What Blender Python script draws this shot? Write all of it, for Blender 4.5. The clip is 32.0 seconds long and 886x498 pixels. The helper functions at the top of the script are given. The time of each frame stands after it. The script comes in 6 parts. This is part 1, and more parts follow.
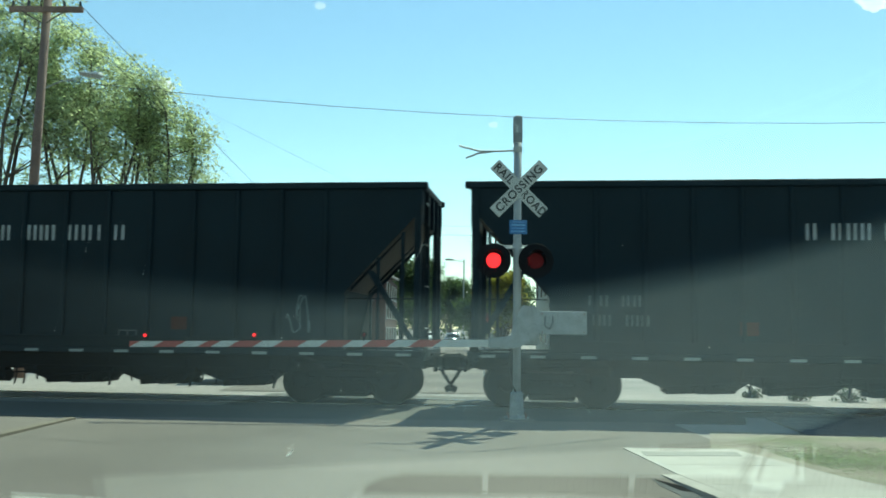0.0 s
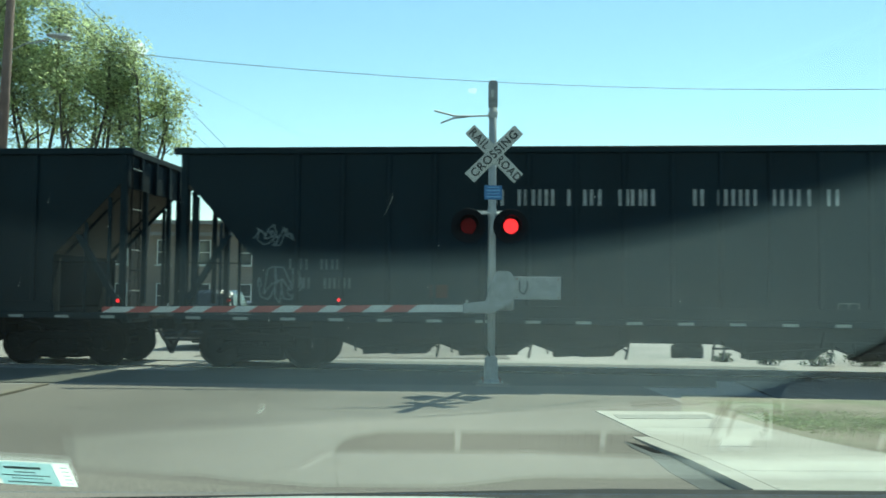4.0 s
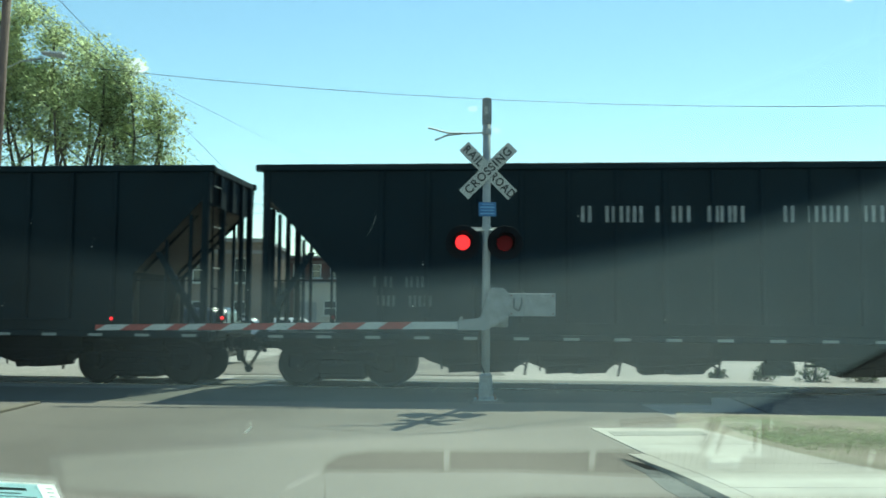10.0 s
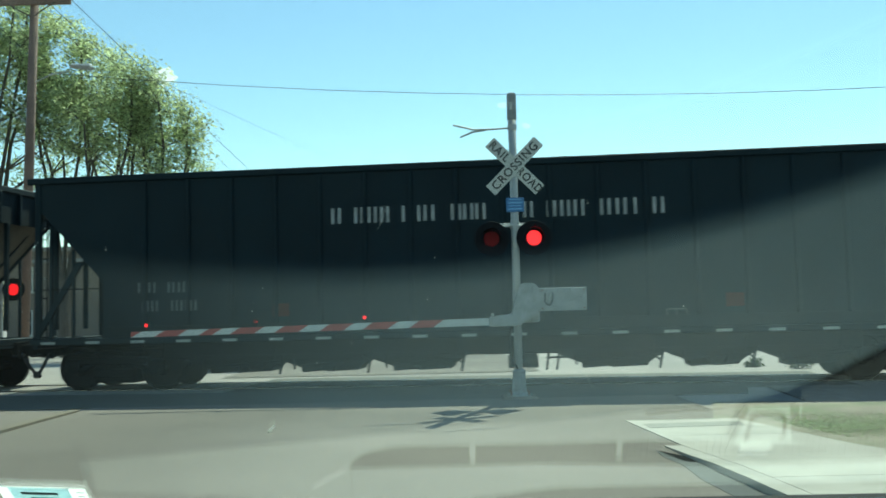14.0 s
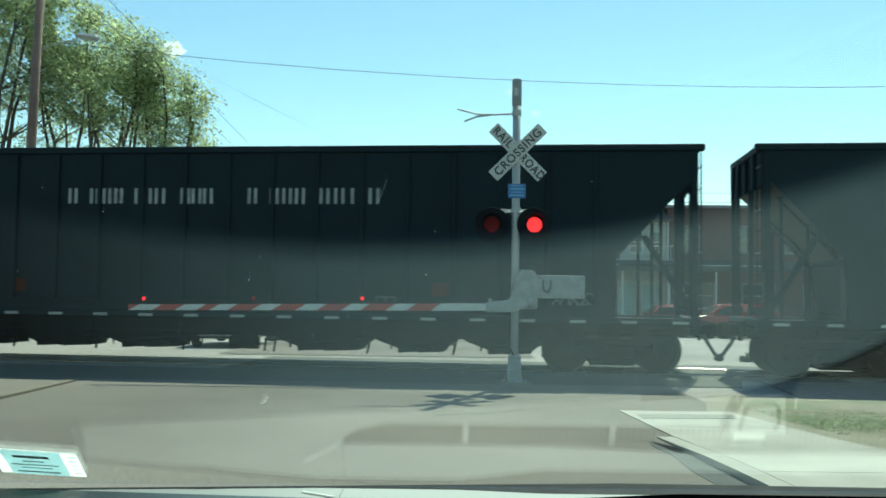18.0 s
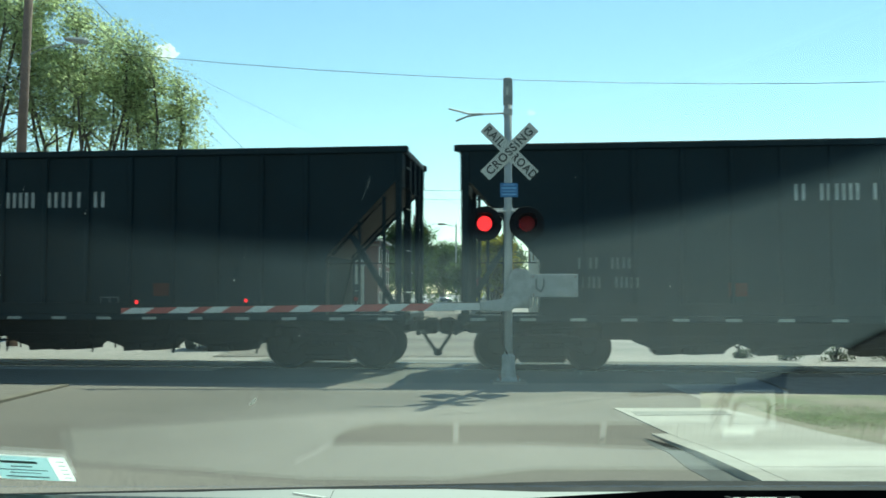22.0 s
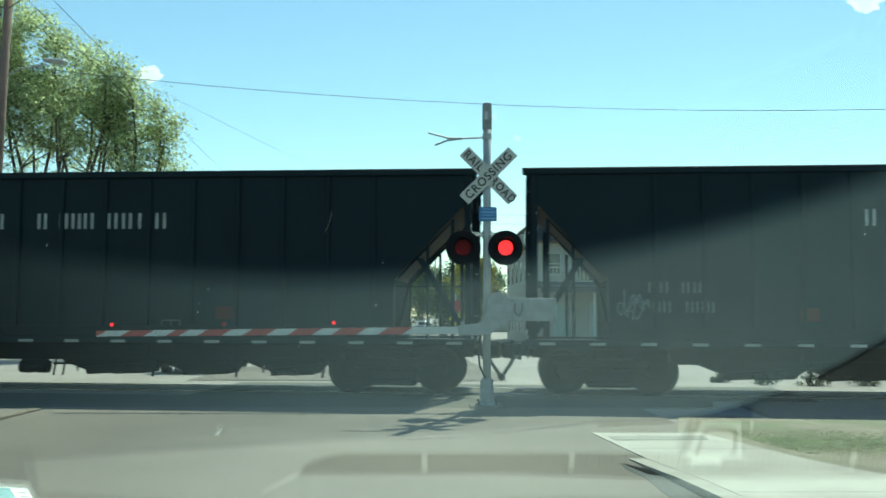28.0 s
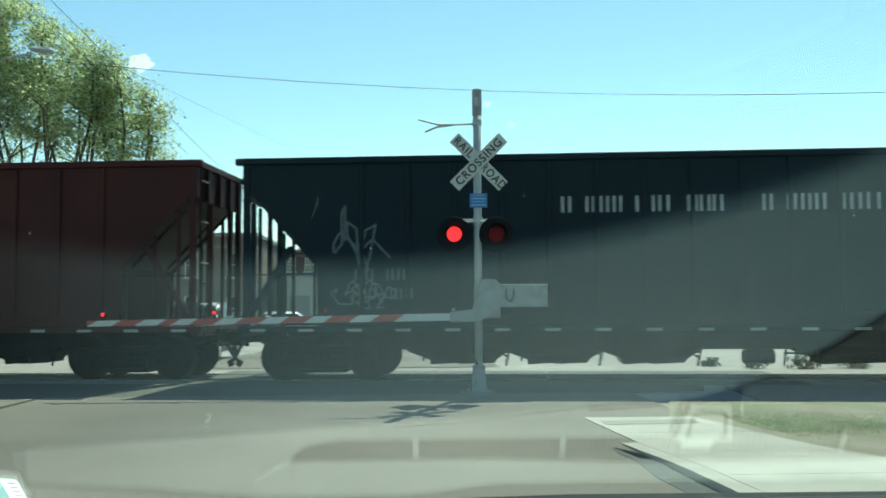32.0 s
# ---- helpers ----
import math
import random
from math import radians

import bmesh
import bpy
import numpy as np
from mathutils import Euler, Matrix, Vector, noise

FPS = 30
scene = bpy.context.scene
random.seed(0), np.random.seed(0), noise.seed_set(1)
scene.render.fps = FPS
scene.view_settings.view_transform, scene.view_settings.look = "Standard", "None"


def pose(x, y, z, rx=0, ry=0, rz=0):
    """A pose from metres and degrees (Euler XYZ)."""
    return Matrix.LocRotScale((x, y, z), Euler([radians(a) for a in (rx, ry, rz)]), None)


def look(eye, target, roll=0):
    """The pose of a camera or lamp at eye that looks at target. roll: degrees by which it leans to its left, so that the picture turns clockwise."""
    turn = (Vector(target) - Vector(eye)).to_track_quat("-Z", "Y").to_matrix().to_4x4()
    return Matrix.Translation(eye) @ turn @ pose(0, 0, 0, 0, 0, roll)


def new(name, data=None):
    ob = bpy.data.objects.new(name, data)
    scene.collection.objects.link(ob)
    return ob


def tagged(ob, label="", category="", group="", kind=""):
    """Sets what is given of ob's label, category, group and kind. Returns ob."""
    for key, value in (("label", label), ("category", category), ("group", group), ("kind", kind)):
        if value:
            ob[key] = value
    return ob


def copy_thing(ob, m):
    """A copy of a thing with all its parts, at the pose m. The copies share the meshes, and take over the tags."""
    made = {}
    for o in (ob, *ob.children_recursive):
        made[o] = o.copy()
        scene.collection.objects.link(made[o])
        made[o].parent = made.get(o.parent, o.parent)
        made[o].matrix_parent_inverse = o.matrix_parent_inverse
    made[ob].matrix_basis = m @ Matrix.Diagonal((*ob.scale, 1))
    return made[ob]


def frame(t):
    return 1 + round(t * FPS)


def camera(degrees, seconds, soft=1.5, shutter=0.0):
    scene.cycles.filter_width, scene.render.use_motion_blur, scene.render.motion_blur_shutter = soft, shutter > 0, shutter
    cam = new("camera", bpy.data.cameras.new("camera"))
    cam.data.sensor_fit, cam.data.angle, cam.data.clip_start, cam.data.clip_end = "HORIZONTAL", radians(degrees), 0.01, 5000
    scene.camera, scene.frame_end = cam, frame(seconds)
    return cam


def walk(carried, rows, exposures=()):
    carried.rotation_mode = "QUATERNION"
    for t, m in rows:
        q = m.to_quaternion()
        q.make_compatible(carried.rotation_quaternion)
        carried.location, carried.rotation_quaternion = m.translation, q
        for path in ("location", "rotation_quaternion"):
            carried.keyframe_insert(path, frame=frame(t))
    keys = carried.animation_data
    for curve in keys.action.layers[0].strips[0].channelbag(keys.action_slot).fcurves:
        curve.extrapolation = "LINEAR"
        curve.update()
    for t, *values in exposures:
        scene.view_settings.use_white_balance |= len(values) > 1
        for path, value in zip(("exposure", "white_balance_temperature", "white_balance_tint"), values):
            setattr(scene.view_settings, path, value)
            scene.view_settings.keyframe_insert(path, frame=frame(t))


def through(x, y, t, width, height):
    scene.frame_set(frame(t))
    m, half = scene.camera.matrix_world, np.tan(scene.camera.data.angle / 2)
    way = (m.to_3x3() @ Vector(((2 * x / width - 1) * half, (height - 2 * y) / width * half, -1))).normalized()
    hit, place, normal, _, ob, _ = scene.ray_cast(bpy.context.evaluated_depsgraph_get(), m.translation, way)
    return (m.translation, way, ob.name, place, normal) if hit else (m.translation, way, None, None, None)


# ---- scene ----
# Seconds, x, y, z, yaw, pitch, lean of the camera held inside the parked vehicle.
PATH = [
    (0.0, -0.019, -0.009, 1.570, 0.05, 4.95, 0.65),
    (0.5, -0.025, -0.014, 1.566, -0.25, 4.32, 1.28),
    (1.0, -0.017, -0.010, 1.564, -1.54, 3.72, 0.77),
    (1.5, -0.015, -0.008, 1.562, -1.99, 3.25, 0.33),
    (2.0, -0.014, -0.005, 1.561, -2.16, 2.84, 0.28),
    (2.5, -0.014, -0.002, 1.559, -1.87, 2.14, 0.33),
    (4.5, -0.017, -0.003, 1.563, -1.49, 3.16, 0.63),
    (5.0, -0.017, -0.003, 1.562, -1.46, 3.35, 0.69),
    (5.5, -0.016, -0.002, 1.562, -1.44, 3.31, 0.67),
    (6.0, -0.015, -0.003, 1.562, -1.58, 3.36, 0.66),
    (6.5, -0.014, -0.004, 1.563, -1.77, 3.37, 0.64),
    (7.0, -0.013, -0.004, 1.563, -1.83, 3.42, 0.54),
    (7.5, -0.013, -0.003, 1.564, -1.74, 3.49, 0.71),
    (8.0, -0.013, -0.004, 1.564, -1.68, 3.57, 0.75),
    (8.5, -0.012, -0.004, 1.562, -1.72, 3.63, 0.72),
    (9.0, -0.012, -0.004, 1.562, -1.81, 3.63, 0.66),
    (9.5, -0.011, -0.004, 1.563, -1.86, 3.70, 0.34),
    (10.0, -0.010, -0.004, 1.564, -1.86, 3.88, 0.44),
    (10.5, -0.010, -0.005, 1.566, -1.89, 4.01, 0.54),
    (11.0, -0.010, -0.004, 1.564, -1.88, 3.95, 0.58),
    (11.5, -0.010, -0.007, 1.565, -1.71, 3.79, 0.44),
    (12.0, -0.004, -0.004, 1.567, -1.42, 4.09, 0.03),
    (12.5, -0.004, -0.003, 1.567, -0.82, 4.13, -0.43),
    (13.0, 0.004, -0.002, 1.561, -0.23, 3.75, -1.31),
    (13.5, 0.001, -0.002, 1.561, -0.05, 3.82, -1.25),
    (15.5, 0.002, 0.001, 1.559, 0.17, 3.34, -1.73),
    (16.0, 0.002, -0.001, 1.559, 0.03, 3.44, -1.43),
    (16.5, 0.002, 0.002, 1.557, -0.02, 3.13, -1.38),
    (17.0, 0.004, 0.004, 1.556, -0.07, 2.86, -1.21),
    (17.5, 0.003, 0.004, 1.556, -0.03, 2.81, -0.19),
    (18.0, 0.001, 0.004, 1.555, -0.01, 2.75, 0.74),
    (18.5, 0.002, 0.004, 1.555, -0.05, 2.68, 0.74),
    (19.0, 0.003, 0.005, 1.554, -0.18, 2.82, 0.79),
    (19.5, 0.003, 0.005, 1.555, -0.04, 2.76, 0.73),
    (20.0, 0.004, 0.006, 1.554, 0.03, 2.87, 0.51),
    (20.5, 0.006, 0.004, 1.555, -0.39, 2.92, 0.07),
    (21.0, 0.006, 0.005, 1.554, -0.48, 3.06, 0.04),
    (21.5, 0.006, 0.005, 1.555, -0.46, 2.81, -0.10),
    (22.0, 0.006, 0.006, 1.554, -0.44, 2.75, 0.05),
    (22.5, 0.006, 0.004, 1.554, -0.52, 2.76, -0.15),
    (23.0, 0.007, 0.005, 1.555, -0.59, 2.87, -0.21),
    (23.5, 0.007, 0.003, 1.556, -0.76, 3.17, 0.04),
    (24.0, 0.012, 0.006, 1.558, -1.41, 3.09, 0.01),
    (24.5, 0.011, 0.005, 1.559, -1.61, 3.15, 0.03),
    (26.5, 0.014, 0.001, 1.560, -1.58, 4.07, 0.31),
    (27.0, 0.014, 0.002, 1.561, -1.58, 4.13, 0.42),
    (27.5, 0.015, 0.001, 1.560, -1.65, 4.22, 0.37),
    (28.0, 0.016, 0.002, 1.560, -1.73, 4.21, 0.25),
    (28.5, 0.016, 0.001, 1.560, -1.85, 4.10, 0.20),
    (29.0, 0.018, 0.003, 1.559, -1.94, 4.00, 0.12),
    (29.5, 0.017, 0.004, 1.560, -2.00, 3.85, 0.03),
    (30.0, 0.022, 0.004, 1.559, -2.05, 3.65, -0.46),
    (30.5, 0.018, 0.005, 1.559, -2.19, 3.38, -0.19),
    (31.0, 0.018, 0.005, 1.558, -2.26, 3.34, 0.03),
    (31.5, 0.020, 0.006, 1.558, -2.29, 3.45, -0.24),
    (32.0, 0.018, 0.006, 1.559, -2.29, 3.39, -0.30),
]
cam = camera(51.6, 32.0, soft=1.6, shutter=0.4)
walk(cam, [(t, pose(x, y, z, 90 + p, 0, w) @ pose(0, 0, 0, 0, 0, r)) for t, x, y, z, w, p, r in PATH],
     exposures=[(0.0, 0.72, 6350, -25), (32.0, 0.72, 6350, -25)])

# ---- light ----
SUN_DX, SUN_DY = 0.28, 0.716          # metres of shadow for a metre of height
SUN_UP = math.atan2(1.0, math.hypot(SUN_DX, SUN_DY))
sky_world = bpy.data.worlds.new("sky")
scene.world = sky_world
sky_world.use_nodes = True
wt = sky_world.node_tree
sky = wt.nodes.new("ShaderNodeTexSky")
sky.sky_type, sky.sun_disc = "NISHITA", False
sky.sun_elevation, sky.sun_rotation = SUN_UP, math.atan2(SUN_DX, SUN_DY)
sky.air_density, sky.dust_density, sky.ozone_density = 1.0, 0.05, 1.1
wt.links.new(sky.outputs[0], wt.nodes["Background"].inputs[0])
wt.nodes["Background"].inputs[1].default_value = 0.138
sun_data = bpy.data.lights.new("sun", "SUN")
sun_data.energy, sun_data.angle, sun_data.color = 4.35, radians(0.53), (1.0, 0.965, 0.905)
sun = new("sun", sun_data)
sun.matrix_basis = look((SUN_DX * 50, SUN_DY * 50, 50), (0, 0, 0))


# ---- materials ----
def mat(name, color, rough=0.6, metal=0.0, scale=3.0, vary=0.25, fine=40.0, bump=0.1, per_object=0.0, spec=0.5, depth=0.02, stain=None, grit=0.45):
    """Base colour broken by two scales of noise, with bump and uneven gloss."""
    m = bpy.data.materials.new(name)
    m.use_nodes = True
    nt = m.node_tree
    n, link = nt.nodes, nt.links.new
    b = n["Principled BSDF"]
    tc = n.new("ShaderNodeTexCoord")
    big, small = n.new("ShaderNodeTexNoise"), n.new("ShaderNodeTexNoise")
    big.inputs["Scale"].default_value, small.inputs["Scale"].default_value = scale, fine
    big.inputs["Detail"].default_value, small.inputs["Detail"].default_value = 5, 4
    link(tc.outputs["Object"], big.inputs["Vector"])
    link(tc.outputs["Object"], small.inputs["Vector"])
    add = n.new("ShaderNodeMath")
    add.operation = "MULTIPLY_ADD"
    add.inputs[1].default_value = grit
    link(small.outputs["Fac"], add.inputs[0])
    half = n.new("ShaderNodeMath")
    half.operation = "MULTIPLY"
    half.inputs[1].default_value = 1 - grit
    link(big.outputs["Fac"], half.inputs[0])
    link(half.outputs[0], add.inputs[2])
    ramp = n.new("ShaderNodeMapRange")
    ramp.inputs["From Min"].default_value, ramp.inputs["From Max"].default_value = 0.3, 0.7
    ramp.inputs["To Min"].default_value, ramp.inputs["To Max"].default_value = 1 - vary, 1 + vary
    link(add.outputs[0], ramp.inputs["Value"])
    value = ramp.outputs[0]
    if per_object:
        info = n.new("ShaderNodeObjectInfo")
        pr = n.new("ShaderNodeMapRange")
        pr.inputs["To Min"].default_value, pr.inputs["To Max"].default_value = 1 - per_object, 1 + per_object
        link(info.outputs["Random"], pr.inputs["Value"])
        mul = n.new("ShaderNodeMath")
        mul.operation = "MULTIPLY"
        link(value, mul.inputs[0])
        link(pr.outputs[0], mul.inputs[1])
        value = mul.outputs[0]
    tint = n.new("ShaderNodeVectorMath")
    tint.operation = "SCALE"
    tint.inputs[0].default_value = color
    link(value, tint.inputs["Scale"])
    out = tint.outputs[0]
    if stain:
        mix = n.new("ShaderNodeMix")
        mix.data_type = "RGBA"
        sn = n.new("ShaderNodeTexNoise")
        sn.inputs["Scale"].default_value, sn.inputs["Detail"].default_value = scale * 0.6, 8
        sr = n.new("ShaderNodeMapRange")
        sr.inputs["From Min"].default_value, sr.inputs["From Max"].default_value = 0.5, 0.68
        sr.inputs["To Max"].default_value = 0.8
        link(tc.outputs["Object"], sn.inputs["Vector"])
        link(sn.outputs["Fac"], sr.inputs["Value"])
        link(sr.outputs[0], mix.inputs["Factor"])
        link(out, mix.inputs["A"])
        mix.inputs["B"].default_value = (*stain, 1)
        out = mix.outputs["Result"]
    link(out, b.inputs["Base Color"])
    rr = n.new("ShaderNodeMapRange")
    rr.inputs["To Min"].default_value, rr.inputs["To Max"].default_value = max(rough - 0.1, 0.02), min(rough + 0.1, 1)
    link(small.outputs["Fac"], rr.inputs["Value"])
    link(rr.outputs[0], b.inputs["Roughness"])
    b.inputs["Metallic"].default_value = metal
    b.inputs["Specular IOR Level"].default_value = spec
    if bump:
        bn = n.new("ShaderNodeBump")
        bn.inputs["Strength"].default_value, bn.inputs["Distance"].default_value = bump, depth
        link(small.outputs["Fac"], bn.inputs["Height"])
        link(bn.outputs[0], b.inputs["Normal"])
    return m


def glow(name, color, strength):
    m = bpy.data.materials.new(name)
    m.use_nodes = True
    b = m.node_tree.nodes["Principled BSDF"]
    b.inputs["Base Color"].default_value = (*color, 1)
    b.inputs["Emission Color"].default_value = (*color, 1)
    b.inputs["Emission Strength"].default_value = strength
    return m


def clear_glass(name, gloss):
    """Clear pane: see-through, with the mirror share of one glass face."""
    m = bpy.data.materials.new(name)
    m.use_nodes = True
    nt = m.node_tree
    nt.nodes.remove(nt.nodes["Principled BSDF"])
    tr, gl, mx = (nt.nodes.new("ShaderNode" + k) for k in ("BsdfTransparent", "BsdfGlossy", "MixShader"))
    gl.inputs["Roughness"].default_value = 0.03
    mx.inputs[0].default_value = gloss
    nt.links.new(tr.outputs[0], mx.inputs[1])
    nt.links.new(gl.outputs[0], mx.inputs[2])
    nt.links.new(mx.outputs[0], nt.nodes["Material Output"].inputs[0])
    return m


ASPHALT = mat("worn_asphalt", (0.176, 0.152, 0.129), 0.9, scale=0.16, vary=0.95, fine=75, bump=0.14, depth=0.005, spec=0.15, grit=0.7, stain=(0.205, 0.178, 0.147))
# Base colour darkened to deepen the train's shadow on the crossing.
CROSSING = mat("dark_crossing_asphalt", (0.125, 0.118, 0.10), 0.9, scale=0.3, vary=0.4, fine=30, bump=0.25, depth=0.012, spec=0.15, grit=0.6)
GROUND = mat("pale_lot", (0.30, 0.268, 0.24), 0.9, scale=0.25, vary=0.35, fine=25, bump=0.2, spec=0.2)
CONCRETE = mat("pale_concrete", (0.375, 0.345, 0.295), 0.85, scale=0.9, vary=0.3, fine=60, bump=0.15, depth=0.005, spec=0.25, per_object=0.06)
KERB = mat("kerb_concrete", (0.37, 0.34, 0.29), 0.85, scale=2, vary=0.2, fine=50, bump=0.2, depth=0.006, spec=0.25, per_object=0.06)
RAMP = mat("grey_ramp_concrete", (0.25, 0.235, 0.205), 0.85, scale=2, vary=0.2, fine=60, bump=0.2, depth=0.005, spec=0.25)
KERB_TAN = mat("tan_kerb", (0.20, 0.17, 0.13), 0.85, scale=2, vary=0.25, fine=40, bump=0.2, spec=0.2)
BALLAST = mat("crushed_stone", (0.24, 0.215, 0.19), 0.9, scale=6, vary=0.5, fine=30, bump=1.0, depth=0.05, spec=0.2)
GRASS_SOIL = mat("dry_grass_soil", (0.275, 0.24, 0.19), 0.95, scale=0.9, vary=0.35, fine=40, bump=0.5, spec=0.1, stain=(0.19, 0.225, 0.13))
STEEL_RAIL = mat("polished_rail", (0.42, 0.38, 0.34), 0.25, 0.9, scale=3, vary=0.2, bump=0.05)
RUST_RAIL = mat("rusty_rail", (0.16, 0.09, 0.06), 0.8, 0.2, scale=5, vary=0.4)
TIE = mat("creosoted_wood", (0.09, 0.07, 0.055), 0.9, scale=4, vary=0.4, bump=0.4)
CAR_BLACK = mat("sooty_black_paint", (0.0046, 0.0122, 0.0172), 0.6, scale=0.9, vary=0.35, fine=14, bump=0.1, spec=0.15, stain=(0.008, 0.0160, 0.0205))
CAR_RED = mat("faded_red_oxide_paint", (0.045, 0.012, 0.011), 0.6, spec=0.15, scale=0.9, vary=0.35, fine=14, bump=0.12, stain=(0.03, 0.012, 0.010))
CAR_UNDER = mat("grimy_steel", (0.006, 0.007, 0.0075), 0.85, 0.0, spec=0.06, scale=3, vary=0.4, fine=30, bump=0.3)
SLOPE = mat("rusty_dusty_slope_steel", (0.11, 0.10, 0.085), 0.8, scale=0.8, vary=0.25, fine=12, bump=0.08, stain=(0.15, 0.12, 0.09))
END_GREY = mat("dark_grey_end_steel", (0.014, 0.021, 0.024), 0.75, scale=1.5, vary=0.3, fine=16, bump=0.1, spec=0.2)
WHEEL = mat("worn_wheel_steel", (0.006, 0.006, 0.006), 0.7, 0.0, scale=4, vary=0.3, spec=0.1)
LETTER = mat("chalky_white_stencil", (0.30, 0.31, 0.31), 0.85, scale=5, vary=0.35, fine=24, bump=0)
FADED = mat("faded_grey_stencil", (0.085, 0.095, 0.095), 0.85, scale=6, vary=0.4, fine=24, bump=0)
TAG = mat("pale_spray_paint", (0.10, 0.12, 0.125), 0.8, scale=5, vary=0.3, bump=0)
STRIP_AND_GLINT = mat("reflective_strip", (0.25, 0.26, 0.245), 0.5, scale=6, vary=0.2, bump=0)
PLACARD = mat("faded_orange_placard", (0.06, 0.017, 0.011), 0.8, spec=0.1, scale=6, vary=0.3, bump=0)
ALU = mat("dull_galvanised", (0.36, 0.37, 0.37), 0.6, 0.3, scale=4, vary=0.18, fine=30, bump=0.08)
GATE_GREY = mat("grey_gate_paint", (0.23, 0.24, 0.245), 0.65, 0.1, scale=7, vary=0.35, fine=30, bump=0.08)
SIGN_WHITE = mat("weathered_white_sign", (0.44, 0.45, 0.43), 0.55, scale=4, vary=0.1, bump=0.03)
SIGN_BLACK = mat("sign_lettering_black", (0.02, 0.02, 0.02), 0.6, bump=0)
SIGN_BLUE = mat("blue_sign", (0.04, 0.13, 0.31), 0.5, scale=6, vary=0.15, bump=0)
FADED_BLUE = mat("faded_light_blue_print", (0.16, 0.32, 0.55), 0.5, scale=6, vary=0.15, bump=0)
SIGN_RED = mat("red_sign_face", (0.30, 0.03, 0.03), 0.5, scale=6, vary=0.12, bump=0)
ARM_WHITE = mat("white_arm_sheeting", (0.42, 0.43, 0.42), 0.5, scale=6, vary=0.12, bump=0.03)
ARM_RED = mat("red_arm_sheeting", (0.26, 0.045, 0.04), 0.5, scale=6, vary=0.15, bump=0.03)
BLACK = mat("flat_black", (0.006, 0.006, 0.007), 0.7, spec=0.12, scale=5, vary=0.2, bump=0.05)
LENS_ON = glow("lit_red_lamp", (1.0, 0.010, 0.024), 0.85)
LENS_HOT = glow("lit_lamp_dots", (1.0, 0.05, 0.07), 1.6)
LENS_OFF = mat("unlit_red_lamp", (0.13, 0.010, 0.011), 0.7, scale=20, vary=0.2, bump=0.2, spec=0.08)
BARK = mat("grey_bark", (0.10, 0.085, 0.07), 0.9, scale=3, vary=0.35, fine=16, bump=0.6, depth=0.04)
POLE_WOOD = mat("weathered_pole_wood", (0.19, 0.125, 0.10), 0.9, scale=2, vary=0.3, fine=18, bump=0.4)
WIRE = mat("wire_black", (0.03, 0.035, 0.045), 0.6, bump=0)


def leaf(name, color, vary=0.45):
    """Leaf with light coming through it; every leaf cluster a little different."""
    m = mat(name, color, 0.55, scale=0.35, vary=vary, fine=1.8, bump=0, spec=0.3)
    nt = m.node_tree
    b = nt.nodes["Principled BSDF"]
    t = nt.nodes.new("ShaderNodeBsdfTranslucent")
    mix = nt.nodes.new("ShaderNodeMixShader")
    mix.inputs[0].default_value = 0.74
    src = b.inputs["Base Color"].links[0].from_socket
    geo = nt.nodes.new("ShaderNodeNewGeometry")
    mr = nt.nodes.new("ShaderNodeMapRange")
    mr.inputs["To Min"].default_value, mr.inputs["To Max"].default_value = 0.4, 1.6
    sc = nt.nodes.new("ShaderNodeVectorMath")
    sc.operation = "SCALE"
    nt.links.new(geo.outputs["Random Per Island"], mr.inputs["Value"])
    nt.links.new(src, sc.inputs[0])
    nt.links.new(mr.outputs[0], sc.inputs["Scale"])
    nt.links.new(sc.outputs[0], b.inputs["Base Color"])
    nt.links.new(sc.outputs[0], t.inputs["Color"])
    nt.links.new(b.outputs[0], mix.inputs[1])
    nt.links.new(t.outputs[0], mix.inputs[2])
    nt.links.new(mix.outputs[0], nt.nodes["Material Output"].inputs[0])
    return m


LEAF = leaf("poplar_leaf", (0.45, 0.50, 0.28), 0.3)
LEAF_DARK = leaf("maple_leaf", (0.07, 0.10, 0.035))
LEAF_YELLOW = leaf("yellowing_leaf", (0.24, 0.22, 0.035))
LEAF_ORANGE = leaf("orange_leaf", (0.17, 0.085, 0.03))
BLADE = leaf("grass_blade", (0.27, 0.32, 0.18), 0.3)
SHRUB = leaf("shrub_leaf", (0.05, 0.065, 0.028))
WALL_WHITE = mat("cream_clapboard", (0.40, 0.39, 0.335), 0.75, scale=0.8, vary=0.1, fine=10, bump=0.05)
MANSARD = mat("dark_slate_mansard", (0.045, 0.05, 0.055), 0.8, scale=2, vary=0.3, fine=12, bump=0.3)
HIP_RED = mat("red_brown_roof", (0.20, 0.085, 0.065), 0.85, scale=1.5, vary=0.2, fine=10, bump=0.2)
BRICK = mat("red_brick_wall", (0.11, 0.06, 0.05), 0.9, scale=0.7, vary=0.2, fine=14, bump=0.2)
BRICK_TAN = mat("grey_brown_brick", (0.20, 0.165, 0.135), 0.9, scale=0.7, vary=0.18, fine=14, bump=0.2)
AWNING = mat("dark_green_awning", (0.045, 0.052, 0.046), 0.7, scale=2, vary=0.2, bump=0.1)
CAR_GLASS = mat("tinted_car_glass", (0.012, 0.014, 0.016), 0.12, scale=2, vary=0.2, bump=0, spec=0.35)
DARK_GLASS = mat("window_glass_dark", (0.03, 0.035, 0.04), 0.08, scale=2, vary=0.2, bump=0, spec=0.8)
CORNICE = mat("brown_cornice_paint", (0.15, 0.115, 0.095), 0.7, scale=3, vary=0.15, bump=0.05)
